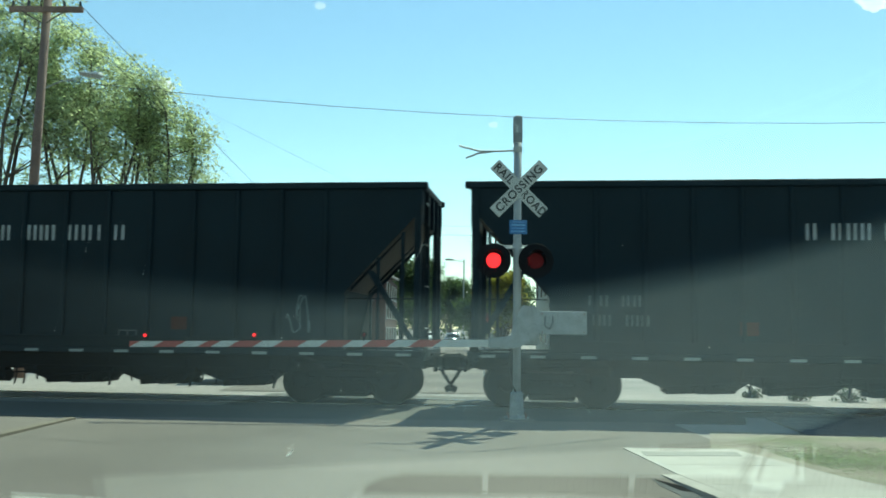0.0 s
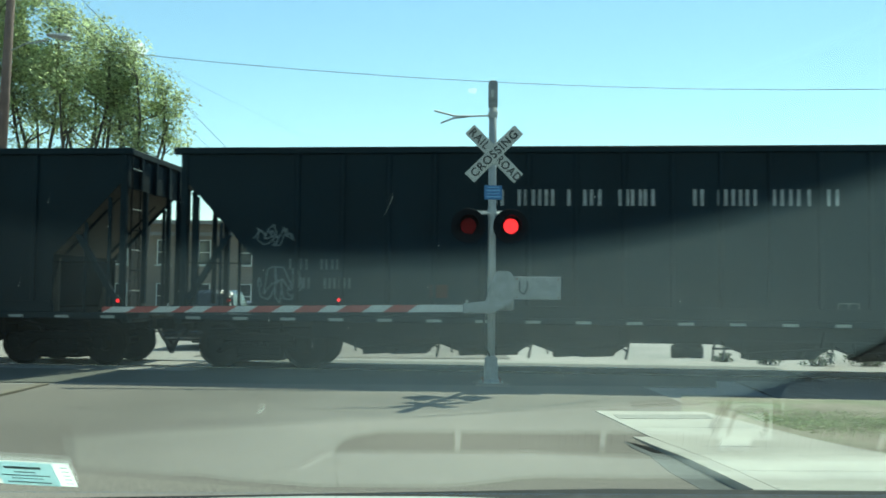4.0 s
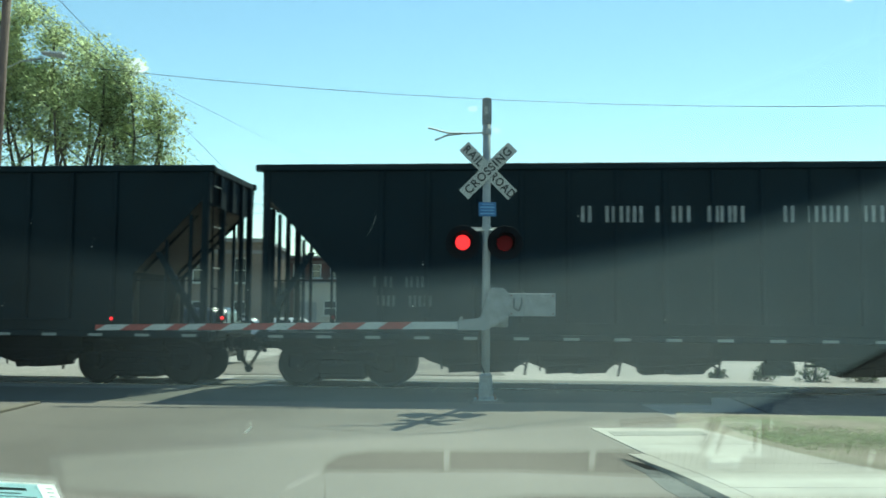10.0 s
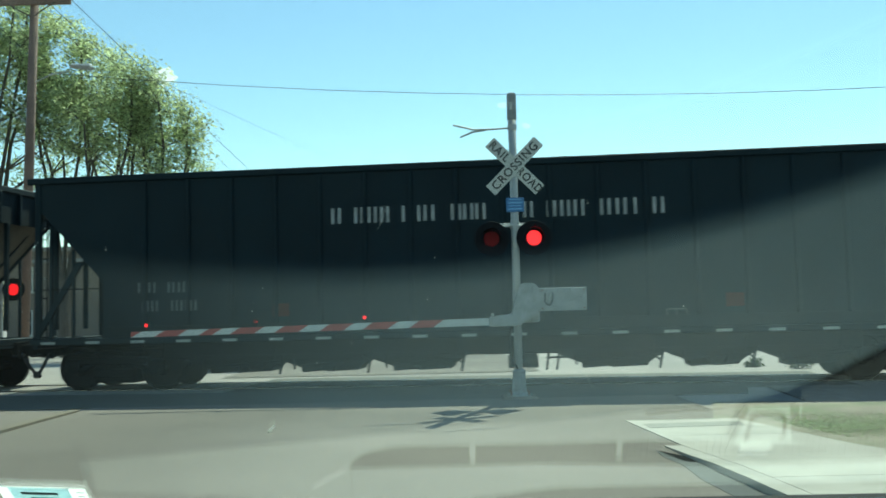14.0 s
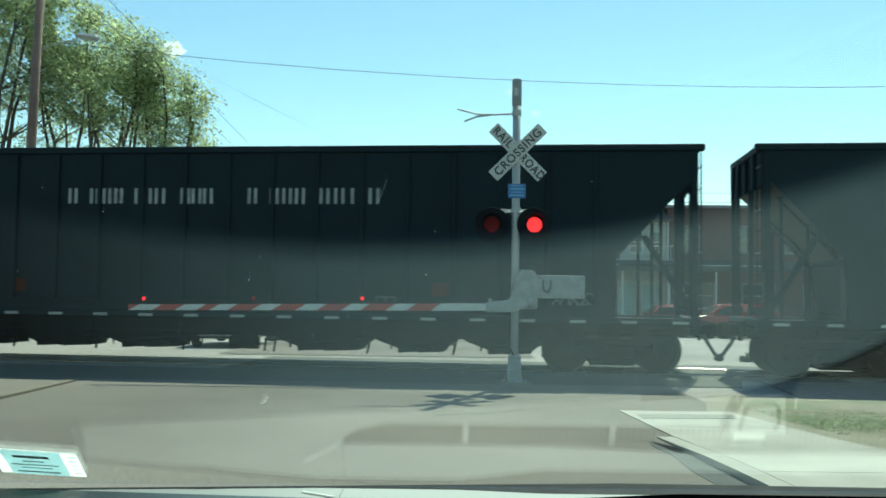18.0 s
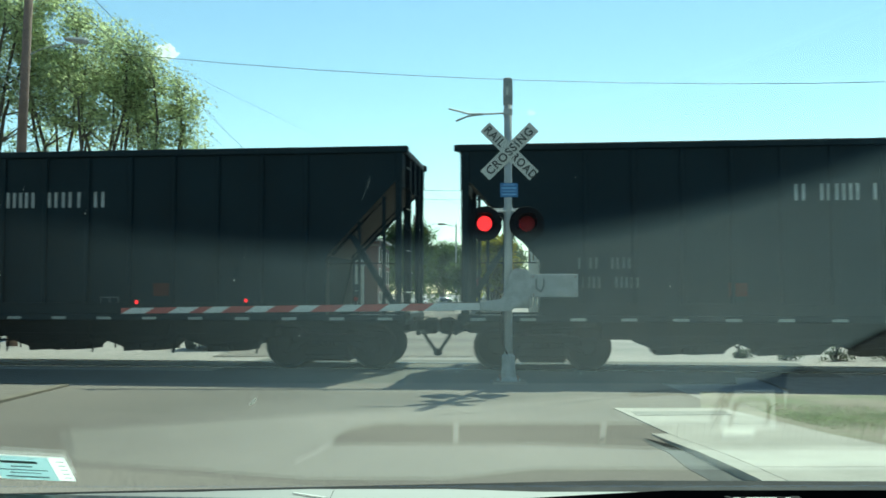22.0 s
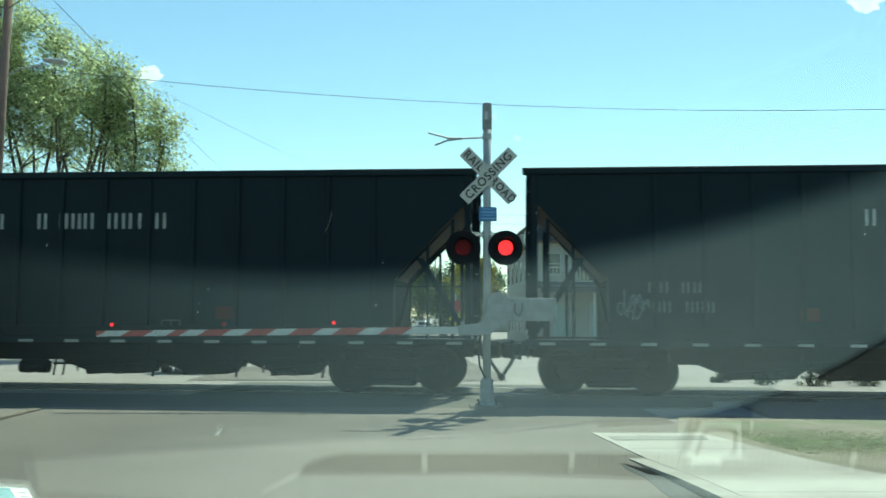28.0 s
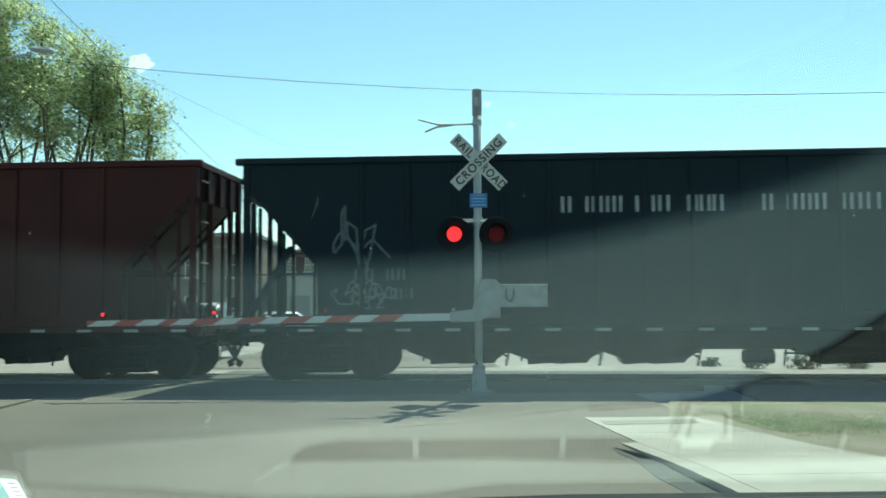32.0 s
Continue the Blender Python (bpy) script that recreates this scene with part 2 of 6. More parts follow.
TRIM = mat("white_painted_trim", (0.50, 0.50, 0.46), 0.6, scale=3, vary=0.08, bump=0.03)
DOOR_TEAL = mat("pale_green_door", (0.34, 0.44, 0.40), 0.6, scale=3, vary=0.12, bump=0.03)
ROOF_GREY = mat("grey_roofing", (0.25, 0.25, 0.25), 0.85, scale=1.5, vary=0.2, bump=0.2)
CAR_PAINT_RED = mat("dark_red_car_paint", (0.20, 0.018, 0.022), 0.22, 0.1, scale=3, vary=0.08, bump=0)
CAR_PAINT_WHITE = mat("white_car_paint", (0.72, 0.72, 0.72), 0.3, scale=3, vary=0.05, bump=0)
CAR_PAINT_SILVER = mat("silver_car_paint", (0.45, 0.46, 0.48), 0.25, 0.6, scale=3, vary=0.06, bump=0)
YELLOW_SIGN = mat("yellow_sign_face", (0.62, 0.55, 0.05), 0.5, scale=6, vary=0.1, bump=0)
CHROME = mat("chrome_trim", (0.7, 0.7, 0.7), 0.12, 1.0, scale=3, vary=0.05, bump=0)
TYRE = mat("tyre_rubber", (0.02, 0.02, 0.02), 0.85, scale=8, vary=0.2, bump=0.1)
DASH = mat("grained_dash_vinyl", (0.086, 0.116, 0.129), 0.5, scale=9, vary=0.03, fine=60, bump=0, spec=0.15)
DASH_PALE = mat("pale_grey_front_plastic", (0.33, 0.335, 0.318), 0.7, scale=9, vary=0.05, fine=120, bump=0, spec=0.15)


def reflection_fade(m, x0, x1, dark):
    """Darkens the base colour toward low x, so the windshield reflection fades leftward."""
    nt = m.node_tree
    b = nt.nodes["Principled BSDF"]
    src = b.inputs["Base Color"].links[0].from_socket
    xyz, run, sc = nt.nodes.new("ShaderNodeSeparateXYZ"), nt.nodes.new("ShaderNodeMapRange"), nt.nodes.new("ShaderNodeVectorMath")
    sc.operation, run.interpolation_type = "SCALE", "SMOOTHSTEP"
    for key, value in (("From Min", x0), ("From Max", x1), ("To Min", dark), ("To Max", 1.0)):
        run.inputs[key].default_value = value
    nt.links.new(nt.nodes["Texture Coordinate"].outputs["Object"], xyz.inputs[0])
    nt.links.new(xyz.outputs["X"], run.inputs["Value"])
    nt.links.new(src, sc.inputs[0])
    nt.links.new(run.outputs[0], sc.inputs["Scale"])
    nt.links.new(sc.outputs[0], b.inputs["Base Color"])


# Left end painted darker in place of the weaker glare there.
reflection_fade(DASH, -0.44, 0.02, 0.02)
reflection_fade(DASH_PALE, -0.40, -0.05, 0.45)
DASH_MID = mat("dark_grey_hood_vinyl", (0.012, 0.016, 0.017), 0.6, scale=9, vary=0.05, fine=60, bump=0, spec=0.22)
DASH_DARK = mat("black_dash_plastic", (0.012, 0.012, 0.013), 0.8, scale=9, vary=0.1, fine=60, bump=0, spec=0.1)
CABIN = mat("dark_cabin_trim", (0.010, 0.011, 0.012), 0.9, scale=6, vary=0.2, bump=0, spec=0.1)
CARD_INK = mat("card_ink", (0.20, 0.29, 0.33), 0.7, bump=0)
PALE_PLASTIC = mat("pale_plastic", (0.55, 0.55, 0.52), 0.6, scale=20, vary=0.06, bump=0)
CAR_PAINT_DARK = mat("near_black_car_paint", (0.015, 0.016, 0.018), 0.25, 0.1, scale=3, vary=0.08, bump=0)
DRAIN = mat("drain_black", (0.012, 0.012, 0.012), 0.9, bump=0, spec=0.05)
GUTTER = mat("dark_gutter_asphalt", (0.10, 0.10, 0.095), 0.85, scale=2, vary=0.3, fine=30, bump=0.3, spec=0.2)


def thin_sheet(name, color, through=0.6):
    """Printed film on glass: part of the light behind comes through."""
    m = mat(name, color, 0.6, scale=20, vary=0.05, bump=0)
    nt = m.node_tree
    t, mix = nt.nodes.new("ShaderNodeBsdfTranslucent"), nt.nodes.new("ShaderNodeMixShader")
    t.inputs["Color"].default_value, mix.inputs[0].default_value = (*color, 1), through
    nt.links.new(nt.nodes["Principled BSDF"].outputs[0], mix.inputs[1])
    nt.links.new(t.outputs[0], mix.inputs[2])
    nt.links.new(mix.outputs[0], nt.nodes["Material Output"].inputs[0])
    return m


CARD_BLUE = thin_sheet("pale_blue_film", (0.80, 0.95, 0.99), 0.7)
CARD_WHITE = thin_sheet("white_film", (0.95, 0.95, 0.93), 0.7)
SMUDGE = thin_sheet("dried_smudge", (0.62, 0.62, 0.6), 0.85)


def glow_vapour(name, share):
    """Thin cloud skin; its emission stands in for sunlight on it."""
    m = clear_glass(name, share)
    nt = m.node_tree
    e = nt.nodes.new("ShaderNodeEmission")
    e.inputs["Strength"].default_value = 1.1
    nt.links.new(e.outputs[0], nt.nodes["Mix Shader"].inputs[2])
    return m


CLOUD_WHITE = glow_vapour("bright_cloud", 0.38)
CLOUD_FAINT = glow_vapour("faint_cloud", 0.13)
WINDSHIELD = clear_glass("windshield_glass", 0.16)
FLAG_CLOTH = mat("flag_cloth", (0.22, 0.10, 0.12), 0.8, scale=2, vary=0.4, bump=0)


# ---- mesh helpers ----
def box(bm, c, s, bevel=0.0, turn=None):
    m = Matrix.Translation(c) @ (turn or Matrix.Identity(4)) @ Matrix.Diagonal((*s, 1))
    made = bmesh.ops.create_cube(bm, size=1, matrix=m)["verts"]
    if bevel:
        edges = list({e for v in made for e in v.link_edges})
        bmesh.ops.bevel(bm, geom=edges, offset=bevel, segments=1, affect="EDGES")


def rod(bm, a, b, r, r2=None, n=10, caps=True):
    a, b = Vector(a), Vector(b)
    d = b - a
    m = Matrix.Translation((a + b) / 2) @ d.to_track_quat("Z", "Y").to_matrix().to_4x4()
    bmesh.ops.create_cone(bm, cap_ends=caps, segments=n, radius1=r, radius2=r if r2 is None else r2, depth=d.length, matrix=m)


def slab(bm, pts, push):
    """A flat outline given thickness by the vector push."""
    a = [bm.verts.new(p) for p in pts]
    b = [bm.verts.new(Vector(p) + Vector(push)) for p in pts]
    bm.faces.new(a)
    bm.faces.new(list(reversed(b)))
    for i in range(len(a)):
        j = (i + 1) % len(a)
        bm.faces.new((a[i], b[i], b[j], a[j]))
    bmesh.ops.recalc_face_normals(bm, faces=bm.faces[:])


def lathe(bm, prof, n=24, m=None):
    """Rings (radius, height) turned round z."""
    m = m or Matrix.Identity(4)
    rings = [[bm.verts.new(m @ Vector((r * math.cos(2 * math.pi * i / n), r * math.sin(2 * math.pi * i / n), h))) for i in range(n)] for r, h in prof]
    for a, b in zip(rings, rings[1:]):
        for i in range(n):
            bm.faces.new((a[i], a[(i + 1) % n], b[(i + 1) % n], b[i]))
    bm.faces.new(list(reversed(rings[0])))
    bm.faces.new(rings[-1])
    bmesh.ops.recalc_face_normals(bm, faces=bm.faces[:])


def tube(bm, pts, r, n=6):
    for a, b in zip(pts, pts[1:]):
        if (Vector(b) - Vector(a)).length > 1e-4:
            rod(bm, a, b, r, n=n)


def mesh_of(name, bm, material, smooth=False):
    me = bpy.data.meshes.new(name)
    bm.to_mesh(me)
    bm.free()
    me.materials.append(material)
    if smooth:
        for p in me.polygons:
            p.use_smooth = True
    return me


def part(name, bm, material, parent, label="", m=None, smooth=False, kind=""):
    ob = new(name, mesh_of(name, bm, material, smooth))
    ob.parent = parent
    if m is not None:
        ob.matrix_basis = m
    return tagged(ob, label, kind=kind)


def again(ob, m, parent=None):
    """The same mesh once more, as an object of its own beside the first."""
    o = new(ob.name.split(".")[0], ob.data)
    o.parent = parent or ob.parent
    o.matrix_basis = m
    if ob.get("label"):
        o["label"] = ob["label"]
    return o


def thing(name, label, category, m=None, group="", kind=""):
    ob = new(name)
    ob.empty_display_size = 0.2
    ob.matrix_basis = m or Matrix.Identity(4)
    return tagged(ob, label, category, group, kind)


def single(name, bm, material, label, category="", m=None, kind="", group="", smooth=False):
    ob = new(name, mesh_of(name, bm, material, smooth))
    if m is not None:
        ob.matrix_basis = m
    return tagged(ob, label, category, group, kind)


# ---- ground ----
TRACK = -6.7                               # the track's turn against the street
TD = Vector((math.cos(radians(TRACK)), math.sin(radians(TRACK)), 0))
TN = Vector((-math.sin(radians(TRACK)), math.cos(radians(TRACK)), 0))
TRACK_N = 19.58                             # from the camera to the track's middle line


def track_pose(s, n=TRACK_N, z=0.0):
    p = TD * s + TN * n
    return pose(p.x, p.y, z, 0, 0, TRACK)


def gz(y):
    """Height of the ground: level to the track, then falling a little."""
    k = min(max((y - 24) / 16, 0), 1)
    return -0.3 * k * k * (3 - 2 * k)


def sheet(bm, xs, ys, lift):
    vs = [[bm.verts.new((x, y, gz(y) + lift)) for x in xs] for y in ys]
    for i in range(len(ys) - 1):
        for j in range(len(xs) - 1):
            bm.faces.new((vs[i][j], vs[i][j + 1], vs[i + 1][j + 1], vs[i + 1][j]))


bm = bmesh.new()
ys = [-1500, -300, -60, -10] + [y for y in range(0, 60, 3)] + [70, 100, 160, 300, 800, 2500]
sheet(bm, [-2500, -600, -150, -50, -20, 0, 20, 50, 150, 600, 2500], ys, -0.02)
single("ground", bm, GROUND, "pale dusty concrete and dirt lot ground", kind="structure")
bm = bmesh.new()
sheet(bm, [-6.1, -2, 2.05, 3.9], [-40, -10, 0, 5, 10, 12.6, 15.9], 0.0)
single("road", bm, ASPHALT, "worn light grey asphalt street before the crossing", kind="structure")
bm = bmesh.new()
slab(bm, [(-16, 15.9, -0.02), (5.2, 15.9, -0.02), (5.6, 17.2, -0.02), (-16, 19.7, -0.02)], (0, 0, 0.021))
single("crossing_apron", bm, CROSSING, "worn asphalt crossing apron beside the rails, coloured darker for the train's shadow", kind="structure")
bm = bmesh.new()
sheet(bm, [-5.5, -1.5, 2.3], [22.6, 26, 30, 34, 38, 42, 60, 100, 200, 400], -0.004)
single("far_road", bm, ASPHALT, "sunlit asphalt street beyond the tracks", kind="structure")


# ---- track ----
def build_track():
    track = thing("railway_track", "steel rails on dark sleepers through an asphalt crossing", "railway track", track_pose(0), kind="structure")
    for y in (-0.7525, 0.7525):
        bm = bmesh.new()
        crown = [(-0.036 + 0.072 * k / 10, 0.008 - 0.016 * abs(k / 5 - 1) ** 2.5) for k in range(11)]
        slab(bm, [(-120, y + py, pz) for py, pz in crown] + [(-120, y + 0.036, -0.034), (-120, y - 0.036, -0.034)], (240, 0, 0))
        part("rail_head", bm, STEEL_RAIL, track, "bright worn rail head")
        bm = bmesh.new()
        box(bm, (0, y, -0.075), (240, 0.02, 0.09))
        box(bm, (0, y, -0.125), (240, 0.14, 0.02))
        part("rail_web", bm, RUST_RAIL, track, "rusty rail web and foot")
    bm = bmesh.new()
    box(bm, (0, 0, 0), (0.23, 2.6, 0.16), 0.012)
    tie = part("sleeper", bm, TIE, track, "", pose(7.2, 0, -0.2))
    for i in range(1, 34):
        again(tie, pose(7.2 + 0.56 * i, 0, -0.2))
    for i in range(1, 30):
        again(tie, pose(-6.6 - 0.56 * i, 0, -0.2))
    for y, w in ((0, 1.3), (-1.35, 1.0), (1.35, 1.0)):
        for k in range(5):
            bm = bmesh.new()
            box(bm, (-5.4 + 2.45 * k, y, -0.035), (2.43, w, 0.05), 0.008)
            part("crossing_panel", bm, CROSSING, track, "crossing panel, coloured darker to deepen the train's shadow")


build_track()


def stones(name, x0, x1, n0, n1, count, size, label, seed):
    """Loose stones strewn on the track bed, joined."""
    rnd = random.Random(seed)
    verts, faces = [], []
    for _ in range(count):
        s, n, r = rnd.uniform(x0, x1), rnd.uniform(n0, n1), size * rnd.uniform(0.5, 1.4)
        c = TD * s + TN * n
        base = len(verts)
        a0 = rnd.uniform(0, 6.28)
        for i in range(4):
            a = a0 + i * 1.57 + rnd.uniform(-0.4, 0.4)
            verts.append((c.x + r * math.cos(a), c.y + r * math.sin(a), -0.03))
        verts.append((c.x + rnd.uniform(-0.3, 0.3) * r, c.y, -0.03 + r * rnd.uniform(0.6, 1.3)))
        faces += [(base + i, base + (i + 1) % 4, base + 4) for i in range(4)]
    me = bpy.data.meshes.new(name)
    me.from_pydata(verts, [], faces)
    me.materials.append(BALLAST)
    tagged(new(name, me), label, "gravel", kind="stuff")


bm = bmesh.new()
slab(bm, [(6.9, -1.9, -0.14), (110, -1.9, -0.14), (110, 2.2, -0.14), (6.9, 2.2, -0.14)], (0, 0, 0.04))
single("track_bed", bm, BALLAST, "grey crushed stone track bed", "track bed", track_pose(0), kind="structure")
bm = bmesh.new()
slab(bm, [(3.9, -4.9, -0.015), (60, -4.9, -0.015), (60, -1.9, -0.015), (3.9, -1.9, -0.015)], (0, 0, 0.02))
single("gravel_shoulder", bm, BALLAST, "pale gravel shoulder along the track", "gravel", track_pose(0), kind="structure")
stones("loose_stones", 3.9, 26, 15.2, 18.6, 5200, 0.035, "loose grey gravel beside the track", 3)

# ---- train ----
SPEED = 3.709
CAR_AT = [8.05, -12.26, -32.68, -53.09, -73.58, -94.06, -114.50, -134.75]   # middle of each wagon at the start
HALF, WIDE, TOP = 9.72, 1.43, 4.5
RIBS = [3.04 + 0.93 * i for i in range(-11, 6)]


def side_sheet(y, out):
    bm = bmesh.new()
    z0, z1, z2 = 1.3, 2.28, 3.95
    west, east = (-HALF + 0.13, HALF) if out > 0 else (-HALF + 0.09, HALF - 0.06)
    slab(bm, [(west, y, TOP - 0.1), (east, y, TOP - 0.1), (east, y, z2), (8.1, y, z1), (8.1, y, z0), (-8.1, y, z0), (-8.1, y, z1), (west, y, z2)], (0, out * 0.03, 0))
    return bm


def truck_parts(car, at):
    """A two-axle truck; its wheelsets turn as the wagon rolls."""
    bm = bmesh.new()
    for y in (-1.02, 1.02):
        box(bm, (0, y, 0.62), (1.5, 0.16, 0.16), 0.03)
        box(bm, (0, y, 0.37), (0.95, 0.16, 0.2), 0.03)
        for sx in (-1, 1):
            box(bm, (sx * 0.62, y, 0.49), (0.42, 0.14, 0.12), 0.02, Matrix.Rotation(sx * 0.5, 4, "Y"))
            box(bm, (sx * 0.915, y, 0.52), (0.34, 0.18, 0.28), 0.04)
            rod(bm, (sx * 0.915, y - 0.13, 0.46), (sx * 0.915, y + 0.13, 0.46), 0.11, n=12)
        for k in (-0.15, 0, 0.15):
            rod(bm, (k, y, 0.4), (k, y, 0.62), 0.06, n=8)
    box(bm, (0, 0, 0.42), (0.96, 2.1, 0.52), 0.05)
    for sx in (-1, 1):
        box(bm, (sx * 0.42, 0, 0.42), (0.12, 1.7, 0.3), 0.02)
    box(bm, (0, 0, 0.78), (0.5, 0.5, 0.26), 0.03)
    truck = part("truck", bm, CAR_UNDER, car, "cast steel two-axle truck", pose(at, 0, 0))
    sets = []
    for sx in (-1, 1):
        bm = bmesh.new()
        rod(bm, (0, -1.0, 0), (0, 1.0, 0), 0.075, n=12)
        for y in (-0.755, 0.755):
            turn = Matrix.Translation((0, y, 0)) @ Matrix.Rotation(radians(90 if y < 0 else -90), 4, "X")
            lathe(bm, [(0.10, -0.05), (0.14, -0.07), (0.39, -0.065), (0.40, -0.09), (0.485, -0.085), (0.485, -0.055), (0.457, -0.05), (0.455, 0.045),
                       (0.41, 0.05), (0.395, 0.02), (0.17, 0.005), (0.14, 0.06), (0.10, 0.065)], 28, turn)
        for k in range(3):
            a = k * 2.094
            box(bm, (0.27 * math.cos(a), -0.82, 0.27 * math.sin(a)), (0.05, 0.012, 0.05))
        sets.append(part("wheelset", bm, WHEEL, truck, "steel wheels on one axle", pose(sx * 0.915, 0, 0.46), smooth=False))
    return truck, sets


# Blocks of the long marking: left edge, width, and whether it is one bar or two.
WORD_BLOCKS = [(697, 18, 2), (740, 17, 2), (765, 17, 2), (788, 17, 1), (828, 6, 0), (842, 20, 2), (868, 20, 2), (918, 19, 1), (940, 19, 2), (962, 19, 2),
               (1048, 18, 2), (1090, 17, 1), (1114, 18, 2), (1138, 19, 2), (1184, 19, 1), (1212, 19, 2), (1243, 6, 0), (1276, 20, 2)]


def marking(car, blocks, z, h, material, label, start, scale, y=-WIDE - 0.034):
    """Stencilled marking drawn as plain upright bars."""
    for x, w, kind in blocks:
        a, b = start + x * scale, start + (x + w) * scale
        st = 0.062 * h / 0.32
        for c in ((a + b) / 2,) if kind == 0 else (a + st / 2, b - st / 2):
            bm = bmesh.new()
            box(bm, (c, y, z), (st, 0.004, h))
            part("marking_bar", bm, material, car, label)


def build_wagon():
    car = thing("hopper_wagon", "sooty black steel hopper wagon with white stencilled markings", "freight wagon", group="wagons of the train")
    for y, out in ((-WIDE, -1), (WIDE, 1)):
        part("side_sheet", side_sheet(y, out), CAR_BLACK, car, "black riveted side sheet")
        bm = bmesh.new()
        cut = 0.13 if out > 0 else 0.0
        box(bm, (cut / 2, y + out * 0.02, TOP - 0.06), (2 * HALF + 0.12 - cut, 0.14, 0.14), 0.02)
        part("top_chord", bm, CAR_BLACK, car)
        bm = bmesh.new()
        box(bm, (0, y, 1.055), (2 * HALF, 0.12, 0.13), 0.015)
        box(bm, (0, y, 1.235), (16.2, 0.11, 0.23), 0.01)
        box(bm, (0, y + out * 0.06, 1.33), (16.2, 0.1, 0.03))
        part("side_sill", bm, CAR_BLACK, car)
        for x in RIBS:
            bm = bmesh.new()
            low = 1.34
            if abs(x) > 8.1:
                continue
            box(bm, (x, y + out * 0.05, (TOP - 0.13 + low) / 2), (0.09, 0.06, TOP - 0.13 - low), 0.015)
            part("side_post", bm, CAR_BLACK, car)
        for e in (-1, 1):
            bm = bmesh.new()
            box(bm, (e * (HALF - (0.135 if out < 0 else 0.08) - (0.04 if e < 0 else 0)), y, 2.785), (0.13, 0.12, 3.33), 0.015)
            part("corner_post", bm, CAR_BLACK, car)
            for x, w in ((9.28, 0.07), (8.78, 0.06)):
                bm = bmesh.new()
                top = 2.28 + (x - 8.1) / 1.62 * 1.67
                box(bm, (e * x, y - out * 0.02, (top + 1.12) / 2), (w, 0.07, top - 1.12), 0.01)
                part("end_post", bm, CAR_BLACK, car)
            if out < 0:
                bm = bmesh.new()
                a, b = Vector((e * 8.62, y - out * 0.05, 2.72)), Vector((e * 9.6, y - out * 0.05, 1.13))
                slab(bm, [a + Vector((-0.07, 0, 0)), a + Vector((0.07, 0, 0)), b + Vector((0.07, 0, 0)), b + Vector((-0.07, 0, 0))], (0, out * 0.08, 0))
                part("end_brace", bm, CAR_BLACK, car)
            bm = bmesh.new()
            slab(bm, [(e * 7.85, y - out * 0.3, 1.12), (e * 8.1, y - out * 0.3, 1.12), (e * 8.1, y - out * 0.3, 2.25)], (0, out * 0.03, 0))
            part("gusset", bm, SLOPE, car, "dusty pale gusset plate")
    for e in (-1, 1):
        bm = bmesh.new()
        a, b = Vector((e * 9.56, 0, 3.84)), Vector((e * 8.02, 0, 2.31))
        slab(bm, [a + Vector((0, -WIDE + 0.02, 0)), a + Vector((0, WIDE - 0.02, 0)), b + Vector((0, WIDE - 0.02, 0)), b + Vector((0, -WIDE + 0.02, 0))], (0, 0, 0.03))
        part("slope_sheet", bm, SLOPE, car, "rusty dust-covered sloping floor sheet")
        bm = bmesh.new()
        slab(bm, [(e * 8.03, -WIDE + 0.02, 2.32), (e * 8.03, WIDE - 0.02, 2.32), (e * 7.75, WIDE - 0.02, 1.0), (e * 7.75, -WIDE + 0.02, 1.0)], (-e * 0.03, 0, 0))
        part("hopper_end_wall", bm, END_GREY, car, "dark dusty hopper end wall")
        for y in (-0.95, 0.95):
            bm = bmesh.new()
            p, q = a + Vector((-0.3 * e, y, -0.32)), b + Vector((0.1 * e, y, 0.0))
            slab(bm, [p + Vector((0, -0.025, 0)), p + Vector((0, 0.025, 0)), q + Vector((0, 0.025, 0)), q + Vector((0, -0.025, 0))], (0, 0, 0.07))
            part("slope_stiffener", bm, CAR_BLACK, car)
        bm = bmesh.new()
        ex = HALF - 0.075 if e > 0 else -HALF + 0.1
        box(bm, (ex, 0, 4.1), (0.03, 2 * WIDE - 0.01, 0.82))
        box(bm, (ex + e * 0.02, 0.02, TOP - 0.06), (0.12, 2 * WIDE - 0.14, 0.14), 0.02)
        part("end_sheet", bm, END_GREY, car, "weathered dark grey end sheet")
        for y in (-0.86, -0.1, 0.62, 1.26):
            bm = bmesh.new()
            box(bm, (ex + e * 0.05, y, 4.03), (0.07, 0.08, 0.72), 0.01)
            part("end_rib", bm, CAR_BLACK, car)
        bm = bmesh.new()
        box(bm, (e * (HALF - 0.08), 0, 1.02), (0.16, 2 * WIDE, 0.22), 0.02)
        box(bm, (e * 8.9, 0, 1.05), (1.5, 1.9, 0.05))
        part("end_sill", bm, CAR_BLACK, car)
        for y in (-0.55, 0.75):
            bm = bmesh.new()
            box(bm, (e * (HALF - 0.06), y, 2.5), (0.1, 0.09, 2.4), 0.01)
            part("end_stanchion", bm, CAR_BLACK, car)
        # ladders at opposite corners
        yl = -WIDE + 0.05
        bm = bmesh.new()
        lx = e * (HALF + (0.0 if e > 0 else -0.09))
        for dx in (0.0, 0.42):
            rod(bm, (lx, yl + dx, 1.0), (lx, yl + dx, 4.35), 0.016, n=6)
        part("ladder_rail", bm, CAR_UNDER, car)
        for k in range(8):
            bm = bmesh.new()
            rod(bm, (lx + e * 0.02, yl, 1.15 + 0.42 * k), (lx + e * 0.02, yl + 0.42, 1.15 + 0.42 * k), 0.014, n=6)
